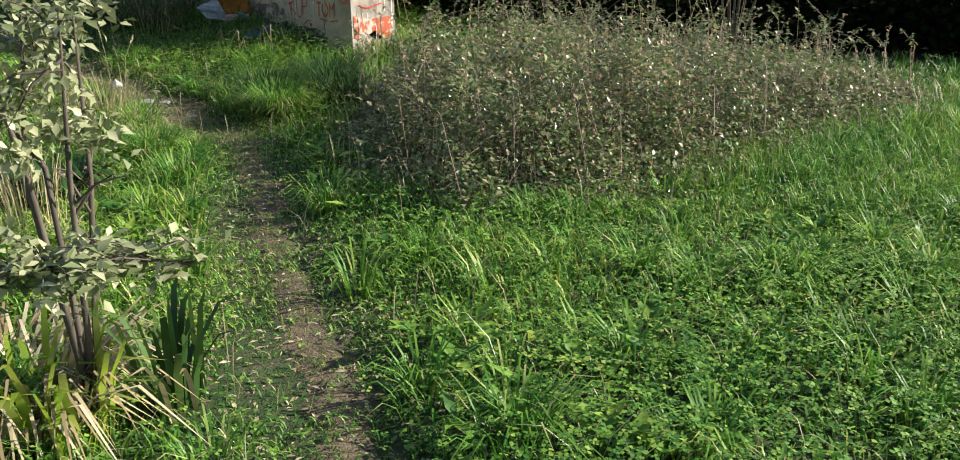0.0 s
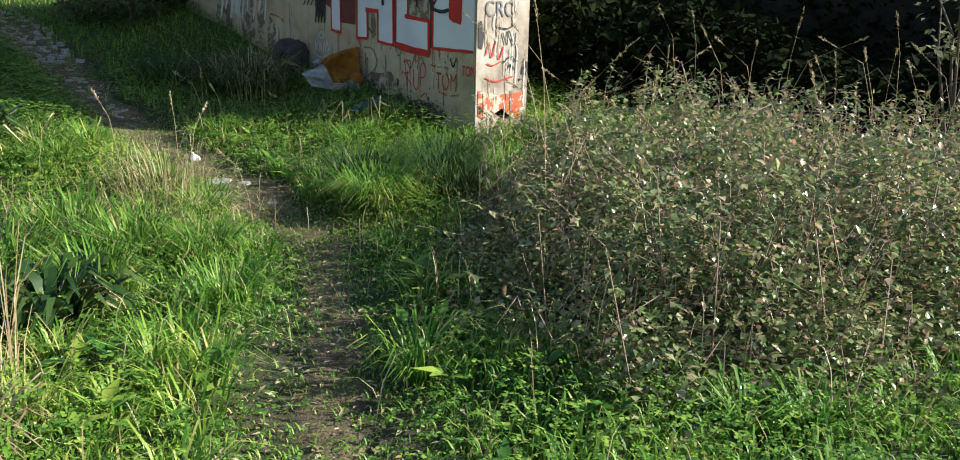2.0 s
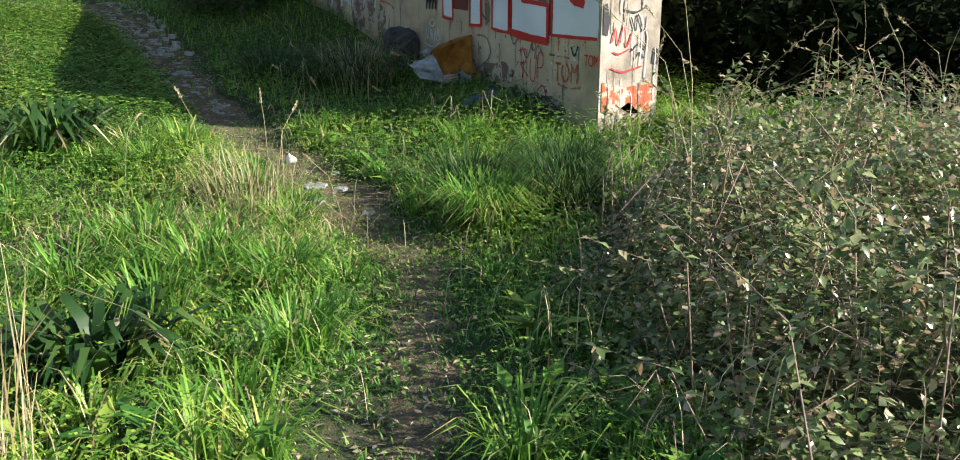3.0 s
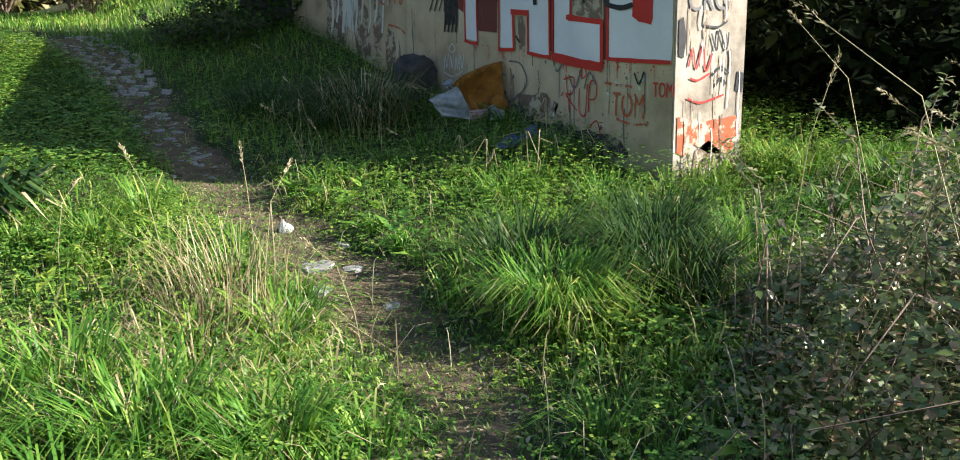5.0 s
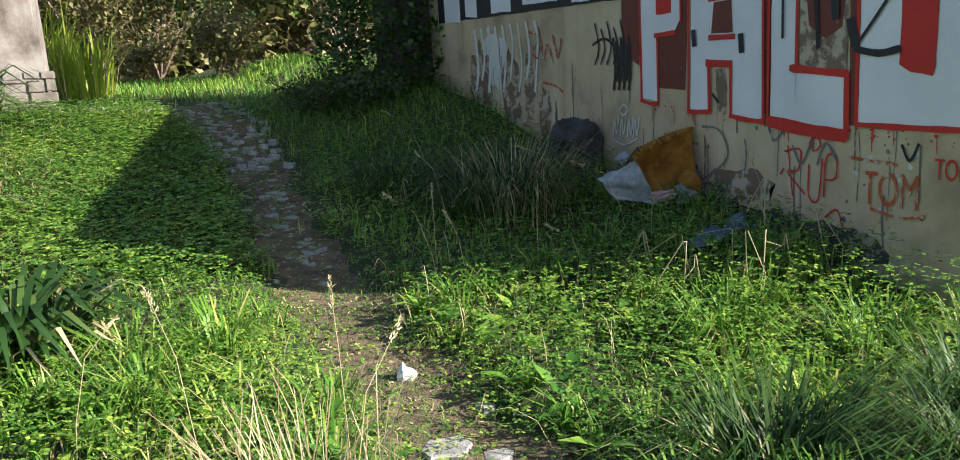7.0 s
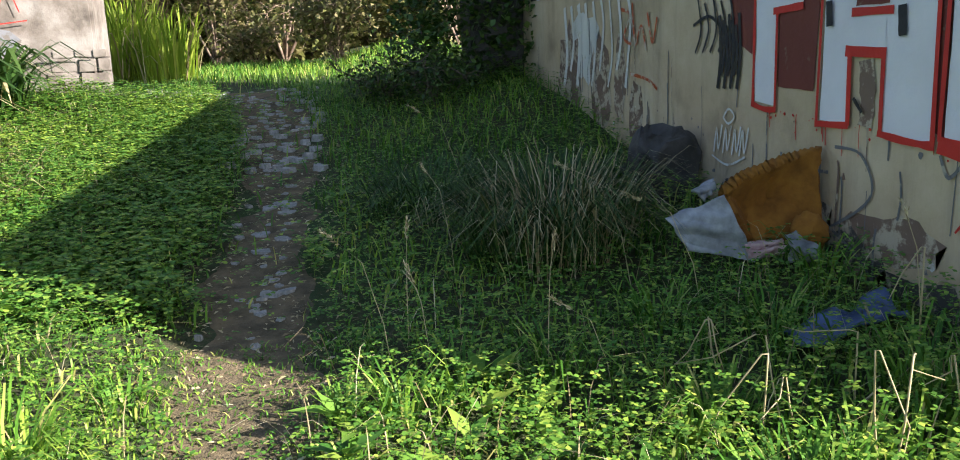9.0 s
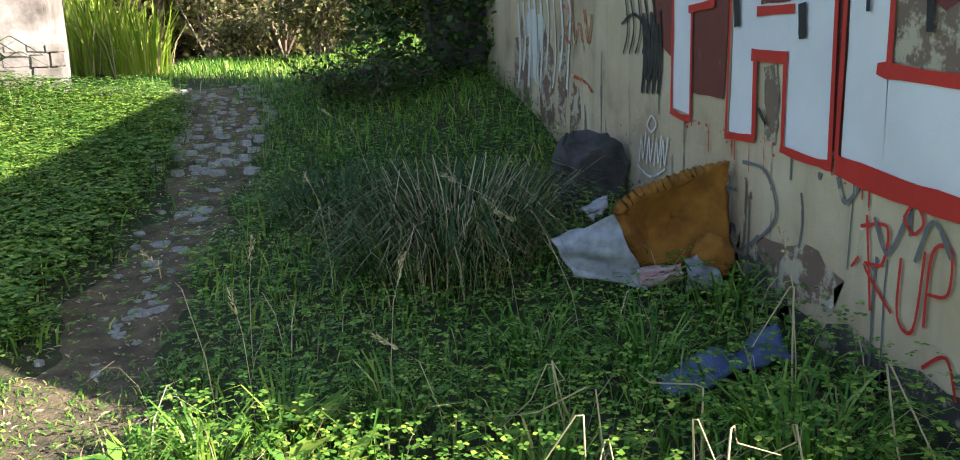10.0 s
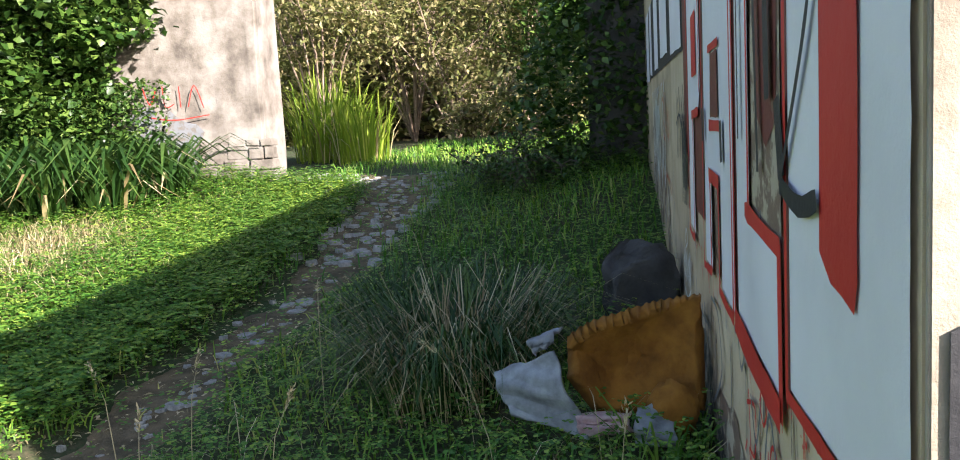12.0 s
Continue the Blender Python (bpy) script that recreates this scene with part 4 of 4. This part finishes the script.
rolled = shell("striped_cloth", cloth_panel(((6.38, 9.62, 0.51), (6.37, 9.66, 0.57), (6.55, 9.61, 0.54), (6.56, 9.66, 0.60)), 26, 18, 14, 0.012, 3), 0.008, PINK)
tagged(rolled, "rolled pinkish striped cloth under the foam", "cloth")
rag = shell("white_rag", cloth_panel(((6.56, 9.58, 0.49), (6.57, 9.64, 0.61), (6.70, 9.58, 0.50), (6.69, 9.64, 0.61)), 24, 18, 8, 0.016, 4), 0.010, CLOTH)
tagged(rag, "pale crumpled rag lying under the foam", "cloth")


def blue_point(u, v):
    x, y = 6.2 + 0.46 * u, 8.92 + 0.15 * v + 0.05 * u
    p = Vector((x, y, float(gz(x, y)) + 0.06 + 0.03 * math.sin(u * 11) * math.sin(v * 5)))
    return p + noise.noise_vector(p * 11) * 0.03


blue = shell("blue_cloth", [[blue_point(u, v) for v in np.linspace(0, 1, 10)] for u in np.linspace(0, 1, 24)], 0.02, DENIM)
tagged(blue, "crumpled blue cloth lying in the weeds", "cloth")
zb = float(gz(6.6, 11.0))
bm = bmesh.new()
bmesh.ops.create_icosphere(bm, subdivisions=4, radius=1)
for v in bm.verts:
    c = Vector([math.copysign(abs(q) ** 0.42, q) for q in v.co])
    v.co = Vector((6.64 + c.x * 0.165, 11.05 + c.y * 0.18, zb + 0.12 + c.z * 0.27)) + noise.noise_vector(c * 1.7) * 0.075 + noise.noise_vector(c * 5) * 0.018
block = part("stone_block", bm, ROCK, smoothed=True)
tagged(block, "dark rough stone block against the wall", "stone")
zl = float(gz(4.25, 8.5))
bm = bmesh.new()
bmesh.ops.create_icosphere(bm, subdivisions=2, radius=1)
for v in bm.verts:
    v.co = Vector((4.25 + v.co.x * 0.045, 8.5 + v.co.y * 0.03, zl + 0.03 + v.co.z * 0.035 * (1 + 0.8 * (v.co.x < -0.2)))) + noise.noise_vector(v.co * 2) * 0.018
tagged(part("paper_scrap", bm, PAPER), "crumpled white paper scrap on the path", "litter")


# ---- graffiti ----
def paint(name, pts, mat, lift=0.005, face="side", parent=None, label=""):
    """A flat coat of paint; points are metres along the wall and up."""
    bm = bmesh.new()
    vs = []
    n = len(pts)
    for i in range(n):
        a, b = pts[i], pts[(i + 1) % n]
        k = max(1, int(math.hypot(b[0] - a[0], b[1] - a[1]) / 0.05))
        for j in range(k):
            s, z = a[0] + (b[0] - a[0]) * j / k, a[1] + (b[1] - a[1]) * j / k
            w = noise.noise_vector(Vector((s * 9, z * 9, lift * 50))) * 0.008
            vs.append(bm.verts.new((WX - lift, s + w.x, z + w.y) if face == "side" else (WX + s + w.x, WY0 - 0.014 - lift, z + w.y) if face == "end" else (s + w.x, 15.90 - lift, z + w.y)))
    bm.faces.new(vs)
    bmesh.ops.triangulate(bm, faces=bm.faces[:])
    return part(name, bm, mat, parent or wall, label)


stroke_count = [0]


def stroke(pts, width, mat, lift=0.009, face="side", name="spray_line", fine=6):
    """A sprayed line through points, smoothed."""
    stroke_count[0] += 1
    lift += 0.0002 * (stroke_count[0] % 15)
    P = [Vector((p[0], p[1])) for p in pts]
    out = []
    for i in range(len(P) - 1):
        p0, p1, p2, p3 = P[max(i - 1, 0)], P[i], P[i + 1], P[min(i + 2, len(P) - 1)]
        for k in range(fine):
            t = k / fine
            out.append(0.5 * (2 * p1 + (p2 - p0) * t + (2 * p0 - 5 * p1 + 4 * p2 - p3) * t * t + (3 * p1 - p0 - 3 * p2 + p3) * t ** 3))
    out.append(P[-1])
    bm = bmesh.new()
    prev = None
    for i, p in enumerate(out):
        d = out[min(i + 1, len(out) - 1)] - out[max(i - 1, 0)]
        d = d.normalized() if d.length > 1e-6 else Vector((1, 0))
        q = Vector((-d.y, d.x)) * width * 0.5 * (0.85 + 0.3 * noise.noise(Vector((p.x * 20, p.y * 20, 0))))
        pair = []
        for e in (p + q, p - q):
            pair.append(bm.verts.new((WX - lift, e.x, e.y) if face == "side" else (WX + e.x, WY0 - 0.014 - lift, e.y) if face == "end" else (e.x, 15.90 - lift, e.y)))
        if prev:
            bm.faces.new((prev[0], prev[1], pair[1], pair[0]))
        prev = pair
    return part(name, bm, mat, far_wall if face == "far" else wall)


def lettering(text, size, s, z, mat, lift=0.009, face="side", squash=1.0):
    """Written letters from the built-in font, starting at s along the wall."""
    cu = bpy.data.curves.new("letters", "FONT")
    cu.body, cu.size, cu.extrude = text, size, 0.0005
    tmp = new("letters_tmp", cu)
    bpy.context.view_layer.update()
    me = bpy.data.meshes.new_from_object(tmp.evaluated_get(bpy.context.evaluated_depsgraph_get()))
    bpy.data.objects.remove(tmp)
    me.materials.clear()
    me.materials.append(mat)
    ob = new("letters", me)
    ob.parent = wall
    if face == "side":
        ob.matrix_local = Matrix(((0, 0, -1, WX - lift), (-squash, 0, 0, s), (0, 1, 0, z), (0, 0, 0, 1)))
    else:
        ob.matrix_local = Matrix(((squash, 0, 0, WX + s), (0, 0, -1, WY0 - 0.014 - lift), (0, 1, 0, z), (0, 0, 0, 1)))
    return ob


TOP = 2.45
# the white letters P A L O with red edges
paint("painted_panel", [(10.62, 1.50), (10.40, 1.40), (10.37, TOP), (10.62, TOP)], DARKRED, 0.005)
paint("painted_panel", [(10.155, 1.24), (9.86, 1.22), (9.83, 1.7), (9.83, TOP), (10.155, TOP)], DARKRED, 0.006)
paint("painted_panel", [(9.10, 1.08), (9.04, 1.06), (9.04, TOP), (9.10, TOP)], DARKRED, 0.005)
paint("painted_panel", [(8.45, 1.03), (8.38, 1.03), (8.38, TOP), (8.45, TOP)], DARKRED, 0.005)
paint("letter_shape", [(10.36, 1.16), (10.17, 1.14), (10.17, 1.66), (10.36, 1.66)], WHITE, 0.009)
paint("letter_shape", [(10.36, 1.61), (9.97, 1.62), (9.90, 1.70), (9.90, 2.10), (10.36, 2.10)], WHITE, 0.0096)
paint("letter_shape", [(9.80, 1.09), (9.60, 1.09), (9.60, 1.38), (9.38, 1.37), (9.38, 1.06), (9.10, 1.04), (9.10, TOP), (9.76, TOP)], WHITE, 0.009)
paint("letter_shape", [(9.04, 1.06), (8.47, 1.00), (8.47, 1.30), (8.83, 1.35), (8.82, TOP), (9.02, TOP)], WHITE, 0.009)
paint("letter_shape", [(8.38, 1.05), (7.735, 1.045), (7.735, TOP), (8.38, TOP)], WHITE, 0.009)
paint("painted_panel", [(8.81, 1.37), (8.47, 1.33), (8.45, 2.1), (8.80, 2.1)], BROWN, 0.006)
paint("painted_panel", [(8.74, 1.58), (8.62, 1.50), (8.50, 1.56), (8.46, 2.1), (8.78, 2.1)], DARKRED, 0.0075)
for pts, w in (([(10.375, 2.1), (10.37, 1.6), (10.37, 1.15)], 0.028), ([(10.385, 1.15), (10.27, 1.125), (10.155, 1.125)], 0.034), ([(10.165, 1.12), (10.165, 1.60)], 0.022), ([(10.20, 1.605), (9.95, 1.615)], 0.042), ([(9.89, 1.68), (9.89, 2.1)], 0.024),
               ([(9.80, TOP), (9.805, 1.7), (9.82, 1.08)], 0.024), ([(9.83, 1.075), (9.59, 1.08)], 0.034), ([(9.595, 1.08), (9.60, 1.40)], 0.034), ([(9.63, 1.40), (9.37, 1.385)], 0.052), ([(9.385, 1.40), (9.385, 1.06)], 0.028), ([(9.40, 1.06), (9.24, 1.04), (9.08, 1.03)], 0.036),
               ([(9.09, TOP), (9.095, 1.7), (9.09, 1.03)], 0.026), ([(9.045, TOP), (9.045, 1.7), (9.055, 1.05)], 0.024), ([(9.06, 1.04), (8.76, 1.00), (8.45, 0.975)], 0.082), ([(8.455, 0.96), (8.46, 1.32)], 0.042), ([(8.45, 1.31), (8.64, 1.325), (8.88, 1.35)], 0.052), ([(8.825, 1.34), (8.82, TOP)], 0.026),
               ([(8.385, TOP), (8.39, 1.6), (8.39, 1.04)], 0.03), ([(8.40, 1.04), (8.05, 1.035), (7.74, 1.035)], 0.034), ([(9.60, 1.56), (9.34, 1.555)], 0.04), ([(9.60, 1.80), (9.34, 1.80)], 0.03)):
    stroke(pts, w, RED, 0.013, fine=4)
paint("painted_panel", [(8.13, 1.35), (8.06, 1.31), (7.94, 1.29), (7.92, 1.34), (7.92, TOP), (8.12, TOP)], RED, 0.013)
paint("painted_panel", [(9.57, 1.58), (9.37, 1.58), (9.38, 1.78), (9.55, 1.78)], DARKRED, 0.013)
paint("painted_panel", [(10.17, 1.75), (10.0, 1.75), (10.0, 1.98), (10.17, 1.98)], RED, 0.013)
stroke([(9.50, 1.36), (9.48, 1.2), (9.49, 1.08)], 0.11, BROWN, 0.005)
# overspray that fades out from the outlines, and drips below them
for k in range(60):
    a = rng.uniform(0, 1)
    q, z0 = 10.37 - 2.63 * a, 1.13 - 0.13 * a
    r = rng.uniform(0.003, 0.009)
    sx, sz = q + rng.normal(0, 0.02), z0 - abs(rng.normal(0, 0.035))
    paint("paint_speck", [(sx + r * math.cos(e), sz + r * math.sin(e)) for e in np.linspace(0, 5.2, 6)], RED, 0.0045)
for k in range(16):
    q = rng.uniform(7.85, 10.3)
    z0 = 1.13 - 0.05 * (10.37 - q)
    stroke([(q, z0), (q + 0.003, z0 - 0.04), (q, z0 - rng.uniform(0.06, 0.16))], rng.uniform(0.004, 0.008), RED, 0.0042, name="paint_run")
for pts, w in (([(8.93, 2.1), (8.93, 1.52)], 0.022), ([(8.93, 2.08), (8.80, 2.05), (8.82, 1.9), (8.93, 1.88)], 0.022), ([(8.44, 1.80), (8.12, 1.84)], 0.03), ([(8.13, 1.80), (8.22, 1.66), (8.40, 1.45)], 0.024), ([(8.41, 1.44), (8.25, 1.41), (8.12, 1.43)], 0.045),
               ([(9.75, 1.62), (9.74, 1.51)], 0.055), ([(9.29, 1.57), (9.28, 1.45)], 0.055), ([(9.56, 1.20), (9.50, 1.14)], 0.02), ([(8.70, 1.95), (8.66, 1.45)], 0.035), ([(8.56, 2.0), (8.54, 1.6)], 0.06), ([(8.44, 1.60), (8.40, 1.45)], 0.07)):
    stroke(pts, w, BLACK, 0.017, fine=4)
# the older black panel with white blocks further along
paint("painted_panel", [(14.4, 1.98), (10.62, 1.90), (10.62, 2.5), (14.4, 2.5)], BLACK, 0.005)
for a, b, z in ((14.2, 13.75, 1.97), (13.6, 13.3, 1.99), (12.95, 12.5, 1.98), (12.25, 11.6, 2.0), (11.35, 10.68, 1.94)):
    paint("letter_shape", [(a, z), (b, z - 0.02), (b, 2.5), (a, 2.5)], WHITE, 0.009)
for k in range(7):
    q = 10.74 - 0.035 * k
    stroke([(q, 1.62 - 0.03 * (k % 3)), (q - 0.02, 1.4), (q + 0.01, 1.22 + 0.07 * (k % 2))], 0.035, BLACK, 0.009)
# patches of bared and newer plaster
for q, z0, w, h, m in ((12.9, 1.5, 0.35, 0.3, PALEPAINT), (9.3, 0.62, 0.3, 0.12, BROWN), (12.2, 1.25, 0.12, 0.34, BROWN)):
    paint("plaster_patch", [(q + w * math.cos(e) * rng.uniform(0.7, 1.15), z0 + h * math.sin(e) * rng.uniform(0.7, 1.15)) for e in np.linspace(0, 5.95, 18)], m, 0.0022)
# scribbles and stains
for k in range(5):
    a = 11.55 - 0.02 * k
    stroke([(11.0 - k * 0.09, 1.75 - 0.05 * (k % 2)), (10.95 - k * 0.09, 1.55), (11.02 - k * 0.09, 1.42)], 0.022, BLACK, 0.009)
stroke([(11.05, 1.58), (10.85, 1.62), (10.65, 1.5)], 0.022, BLACK, 0.009)
for k in range(9):
    s = 13.4 - k * 0.17
    stroke([(s, 1.85), (s - 0.05, 1.45 + 0.1 * (k % 3)), (s + 0.04, 1.2 + 0.12 * (k % 2))], rng.uniform(0.03, 0.08), PALEPAINT, 0.005)
for pts in ([(12.15, 1.75), (12.0, 1.7), (12.1, 1.55), (11.95, 1.5)], [(11.95, 1.78), (11.9, 1.5), (11.8, 1.62), (11.72, 1.45)], [(11.7, 1.7), (11.62, 1.5), (11.55, 1.66)], [(12.0, 1.3), (11.7, 1.26), (11.55, 1.2)]):
    stroke(pts, 0.025, ORANGE, 0.008)
for s in (10.78, 10.68, 10.58, 10.50):
    stroke([(s, 0.86), (s - 0.03, 1.0), (s - 0.05, 0.88), (s - 0.09, 1.02)], 0.016, PALEPAINT, 0.009)
stroke([(10.68, 1.06), (10.62, 1.11), (10.56, 1.07), (10.62, 1.03), (10.68, 1.06)], 0.014, PALEPAINT, 0.009)
stroke([(10.8, 0.84), (10.62, 0.8), (10.44, 0.86)], 0.014, PALEPAINT, 0.009)
for pts in ([(10.1, 0.92), (10.08, 0.68), (10.0, 0.66), (9.98, 0.9)], [(9.9, 0.92), (9.88, 0.66)], [(10.02, 0.86), (9.72, 0.86)], [(9.78, 0.93), (9.77, 0.62), (9.6, 0.66), (9.42, 0.8), (9.5, 0.96), (9.68, 0.98)], [(9.72, 0.62), (9.5, 0.52), (9.38, 0.42)], [(9.05, 1.0), (9.0, 0.92), (8.92, 1.0)], [(8.85, 0.9), (8.78, 0.8), (8.7, 0.94)], [(8.66, 0.8), (8.6, 0.93), (8.52, 0.84)]):
    stroke(pts, 0.017, GREYPAINT, 0.008)
for pts in ([(8.86, 0.90), (8.80, 0.60)], [(8.9, 0.86), (8.72, 0.88), (8.74, 0.76), (8.86, 0.74), (8.66, 0.62)], [(8.62, 0.8), (8.62, 0.62), (8.52, 0.60), (8.48, 0.84)], [(8.46, 0.62), (8.44, 0.84), (8.34, 0.86), (8.34, 0.74), (8.45, 0.72)], [(8.62, 0.92), (8.56, 0.97), (8.5, 0.92), (8.56, 0.88), (8.62, 0.92)], [(8.95, 0.72), (8.9, 0.76)], [(8.45, 0.5), (8.32, 0.56), (8.25, 0.45)]):
    stroke([(8.95 - (8.95 - s) * 0.7, z) for s, z in pts], 0.013, RED, 0.010)
lettering("TOM", 0.26, 8.34, 0.62, ORANGE, 0.010, squash=0.62)
stroke([(8.43, 0.86), (8.25, 0.85), (8.12, 0.845)], 0.022, ORANGE, 0.010)
stroke([(8.3, 0.6), (8.1, 0.57), (7.95, 0.6)], 0.02, ORANGE, 0.010)
lettering("TOM", 0.15, 7.91, 0.79, RED, 0.010, squash=0.6)
stroke([(8.1, 0.95), (8.05, 0.87), (8.0, 0.96)], 0.02, BLACK, 0.010)
# the wall's end
lettering("CRO", 0.22, 0.1, 1.38, GREYPAINT, 0.006, "end", 0.9)
for pts in ([(0.06, 1.75), (0.1, 1.62), (0.2, 1.6), (0.28, 1.72)], [(0.3, 1.75), (0.33, 1.6), (0.42, 1.7), (0.5, 1.6), (0.55, 1.78)], [(0.25, 1.28), (0.4, 1.26), (0.5, 1.3)], [(0.34, 1.22), (0.4, 1.1), (0.42, 1.24), (0.5, 1.1), (0.52, 1.22)], [(0.36, 0.92), (0.45, 0.98), (0.54, 0.93)], [(0.40, 0.84), (0.46, 0.9), (0.52, 0.85)]):
    stroke(pts, 0.02, BLACK, 0.006, "end")
for pts in ([(0.12, 1.0), (0.16, 1.12), (0.2, 0.98), (0.26, 1.14), (0.3, 0.96), (0.36, 1.08)], [(0.12, 0.78), (0.25, 0.74), (0.40, 0.76), (0.5, 0.78)], [(0.14, 0.92), (0.22, 0.9), (0.34, 0.94)]):
    stroke(pts, 0.018, RED, 0.006, "end")
paint("painted_panel", [(0.03, 0.40), (0.12, 0.36), (0.2, 0.45), (0.36, 0.36), (0.60, 0.34), (0.68, 0.46), (0.68, 0.62), (0.3, 0.60), (0.03, 0.66)], ORANGE, 0.004, "end", None, "rusty red-brown stain")
paint("painted_panel", [(0.02, 1.08), (0.07, 1.06), (0.1, 1.2), (0.06, 1.34), (0.02, 1.32)], BLACK, 0.004, "end")
paint("painted_panel", [(0.62, 0.80), (0.70, 0.78), (0.71, 0.92), (0.64, 0.94)], BLACK, 0.004, "end")
paint("painted_panel", [(0.14, -0.1), (0.5, -0.1), (0.58, 0.3), (0.36, 0.46), (0.22, 0.4)], BROWN, 0.004, "end", None, "dark brown patch low on the wall end")
# grime runs and chips in the plaster
for k in range(70):
    s = rng.uniform(7.8, 14.4)
    z1 = rng.uniform(0.55, 1.7) if s < 10.6 else rng.uniform(1.0, 1.8)
    stroke([(s, z1), (s + rng.uniform(-0.015, 0.015), z1 - rng.uniform(0.05, 0.2)), (s, z1 - rng.uniform(0.2, 0.5))], rng.uniform(0.005, 0.016), GREYPAINT if k % 3 else BROWN, 0.0035, name="dirt_run")
for k in range(60):
    s, z1, r = rng.uniform(7.8, 13.5), rng.uniform(0.5, 1.1), rng.uniform(0.005, 0.02)
    paint("chip", [(s + r * math.cos(q) * rng.uniform(0.5, 1.3), z1 + r * math.sin(q) * rng.uniform(0.5, 1.3)) for q in np.linspace(0, 5.5, 7)], (BROWN, GREYPAINT, PALEPAINT)[k % 3], 0.003)
for k in range(26):
    s, z1 = rng.uniform(0.05, 0.68), rng.uniform(0.5, 1.7)
    stroke([(s, z1), (s + rng.uniform(-0.02, 0.02), z1 - 0.1), (s, z1 - rng.uniform(0.15, 0.45))], rng.uniform(0.006, 0.02), (PALEPAINT, BROWN)[k % 2], 0.0075, "end", "paint_run")
for pts in ([(1.2, 2.35), (1.28, 2.15), (1.36, 2.3)], [(1.45, 2.36), (1.47, 2.12), (1.58, 2.14)], [(1.65, 2.34), (1.66, 2.1)], [(1.75, 2.1), (1.84, 2.34), (1.94, 2.08)], [(1.2, 2.02), (1.55, 1.96), (2.0, 2.0)]):
    stroke(pts, 0.014, RED, 0.004, "far")
# bare rubble low at the free end of the pale wall
base = float(gz(2.5, 15.9)) - 0.08
z, k = base, 0
while z < base + 0.5:
    h, x0 = rng.uniform(0.07, 0.16), 2.08 + 0.1 * rng.uniform()
    while x0 < 2.66:
        w = rng.uniform(0.16, 0.34)
        bm = box_mesh(x0, min(x0 + w, 2.72) - 0.014, 15.935 - rng.uniform(0, 0.03), 16.1, z, z + h - 0.01, 0.008, 1, 0.018, k)
        part("rubble_stone", bm, FAR_PLASTER, far_wall)
        x0, k = x0 + w, k + 1
    z += h
for q, z, w, h in ((1.62, base + 0.5, 0.3, 0.4), (1.2, base + 0.75, 0.25, 0.35)):
    paint("whitewash_smear", [(q + w * math.cos(e) * rng.uniform(0.6, 1.15), z + h * math.sin(e) * rng.uniform(0.6, 1.15)) for e in np.linspace(0, 5.9, 16)], GREYWASH, 0.004, "far", far_wall)
# dark patches behind the rubbish and low on the wall, brown ones further along
DARKPATCH = paint_material("dark_patch", (0.07, 0.065, 0.06), (0.40, 0.33, 0.25), 0.50)
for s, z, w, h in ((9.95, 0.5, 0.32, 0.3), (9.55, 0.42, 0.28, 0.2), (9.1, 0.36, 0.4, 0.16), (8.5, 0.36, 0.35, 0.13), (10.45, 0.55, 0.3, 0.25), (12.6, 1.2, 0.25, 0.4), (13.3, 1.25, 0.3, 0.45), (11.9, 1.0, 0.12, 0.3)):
    paint("wall_patch", [(s + w * math.cos(q) * rng.uniform(0.75, 1.15), z + h * math.sin(q) * rng.uniform(0.75, 1.15)) for q in np.linspace(0, 5.9, 16)], DARKPATCH if s < 11 else BROWN, 0.0025)
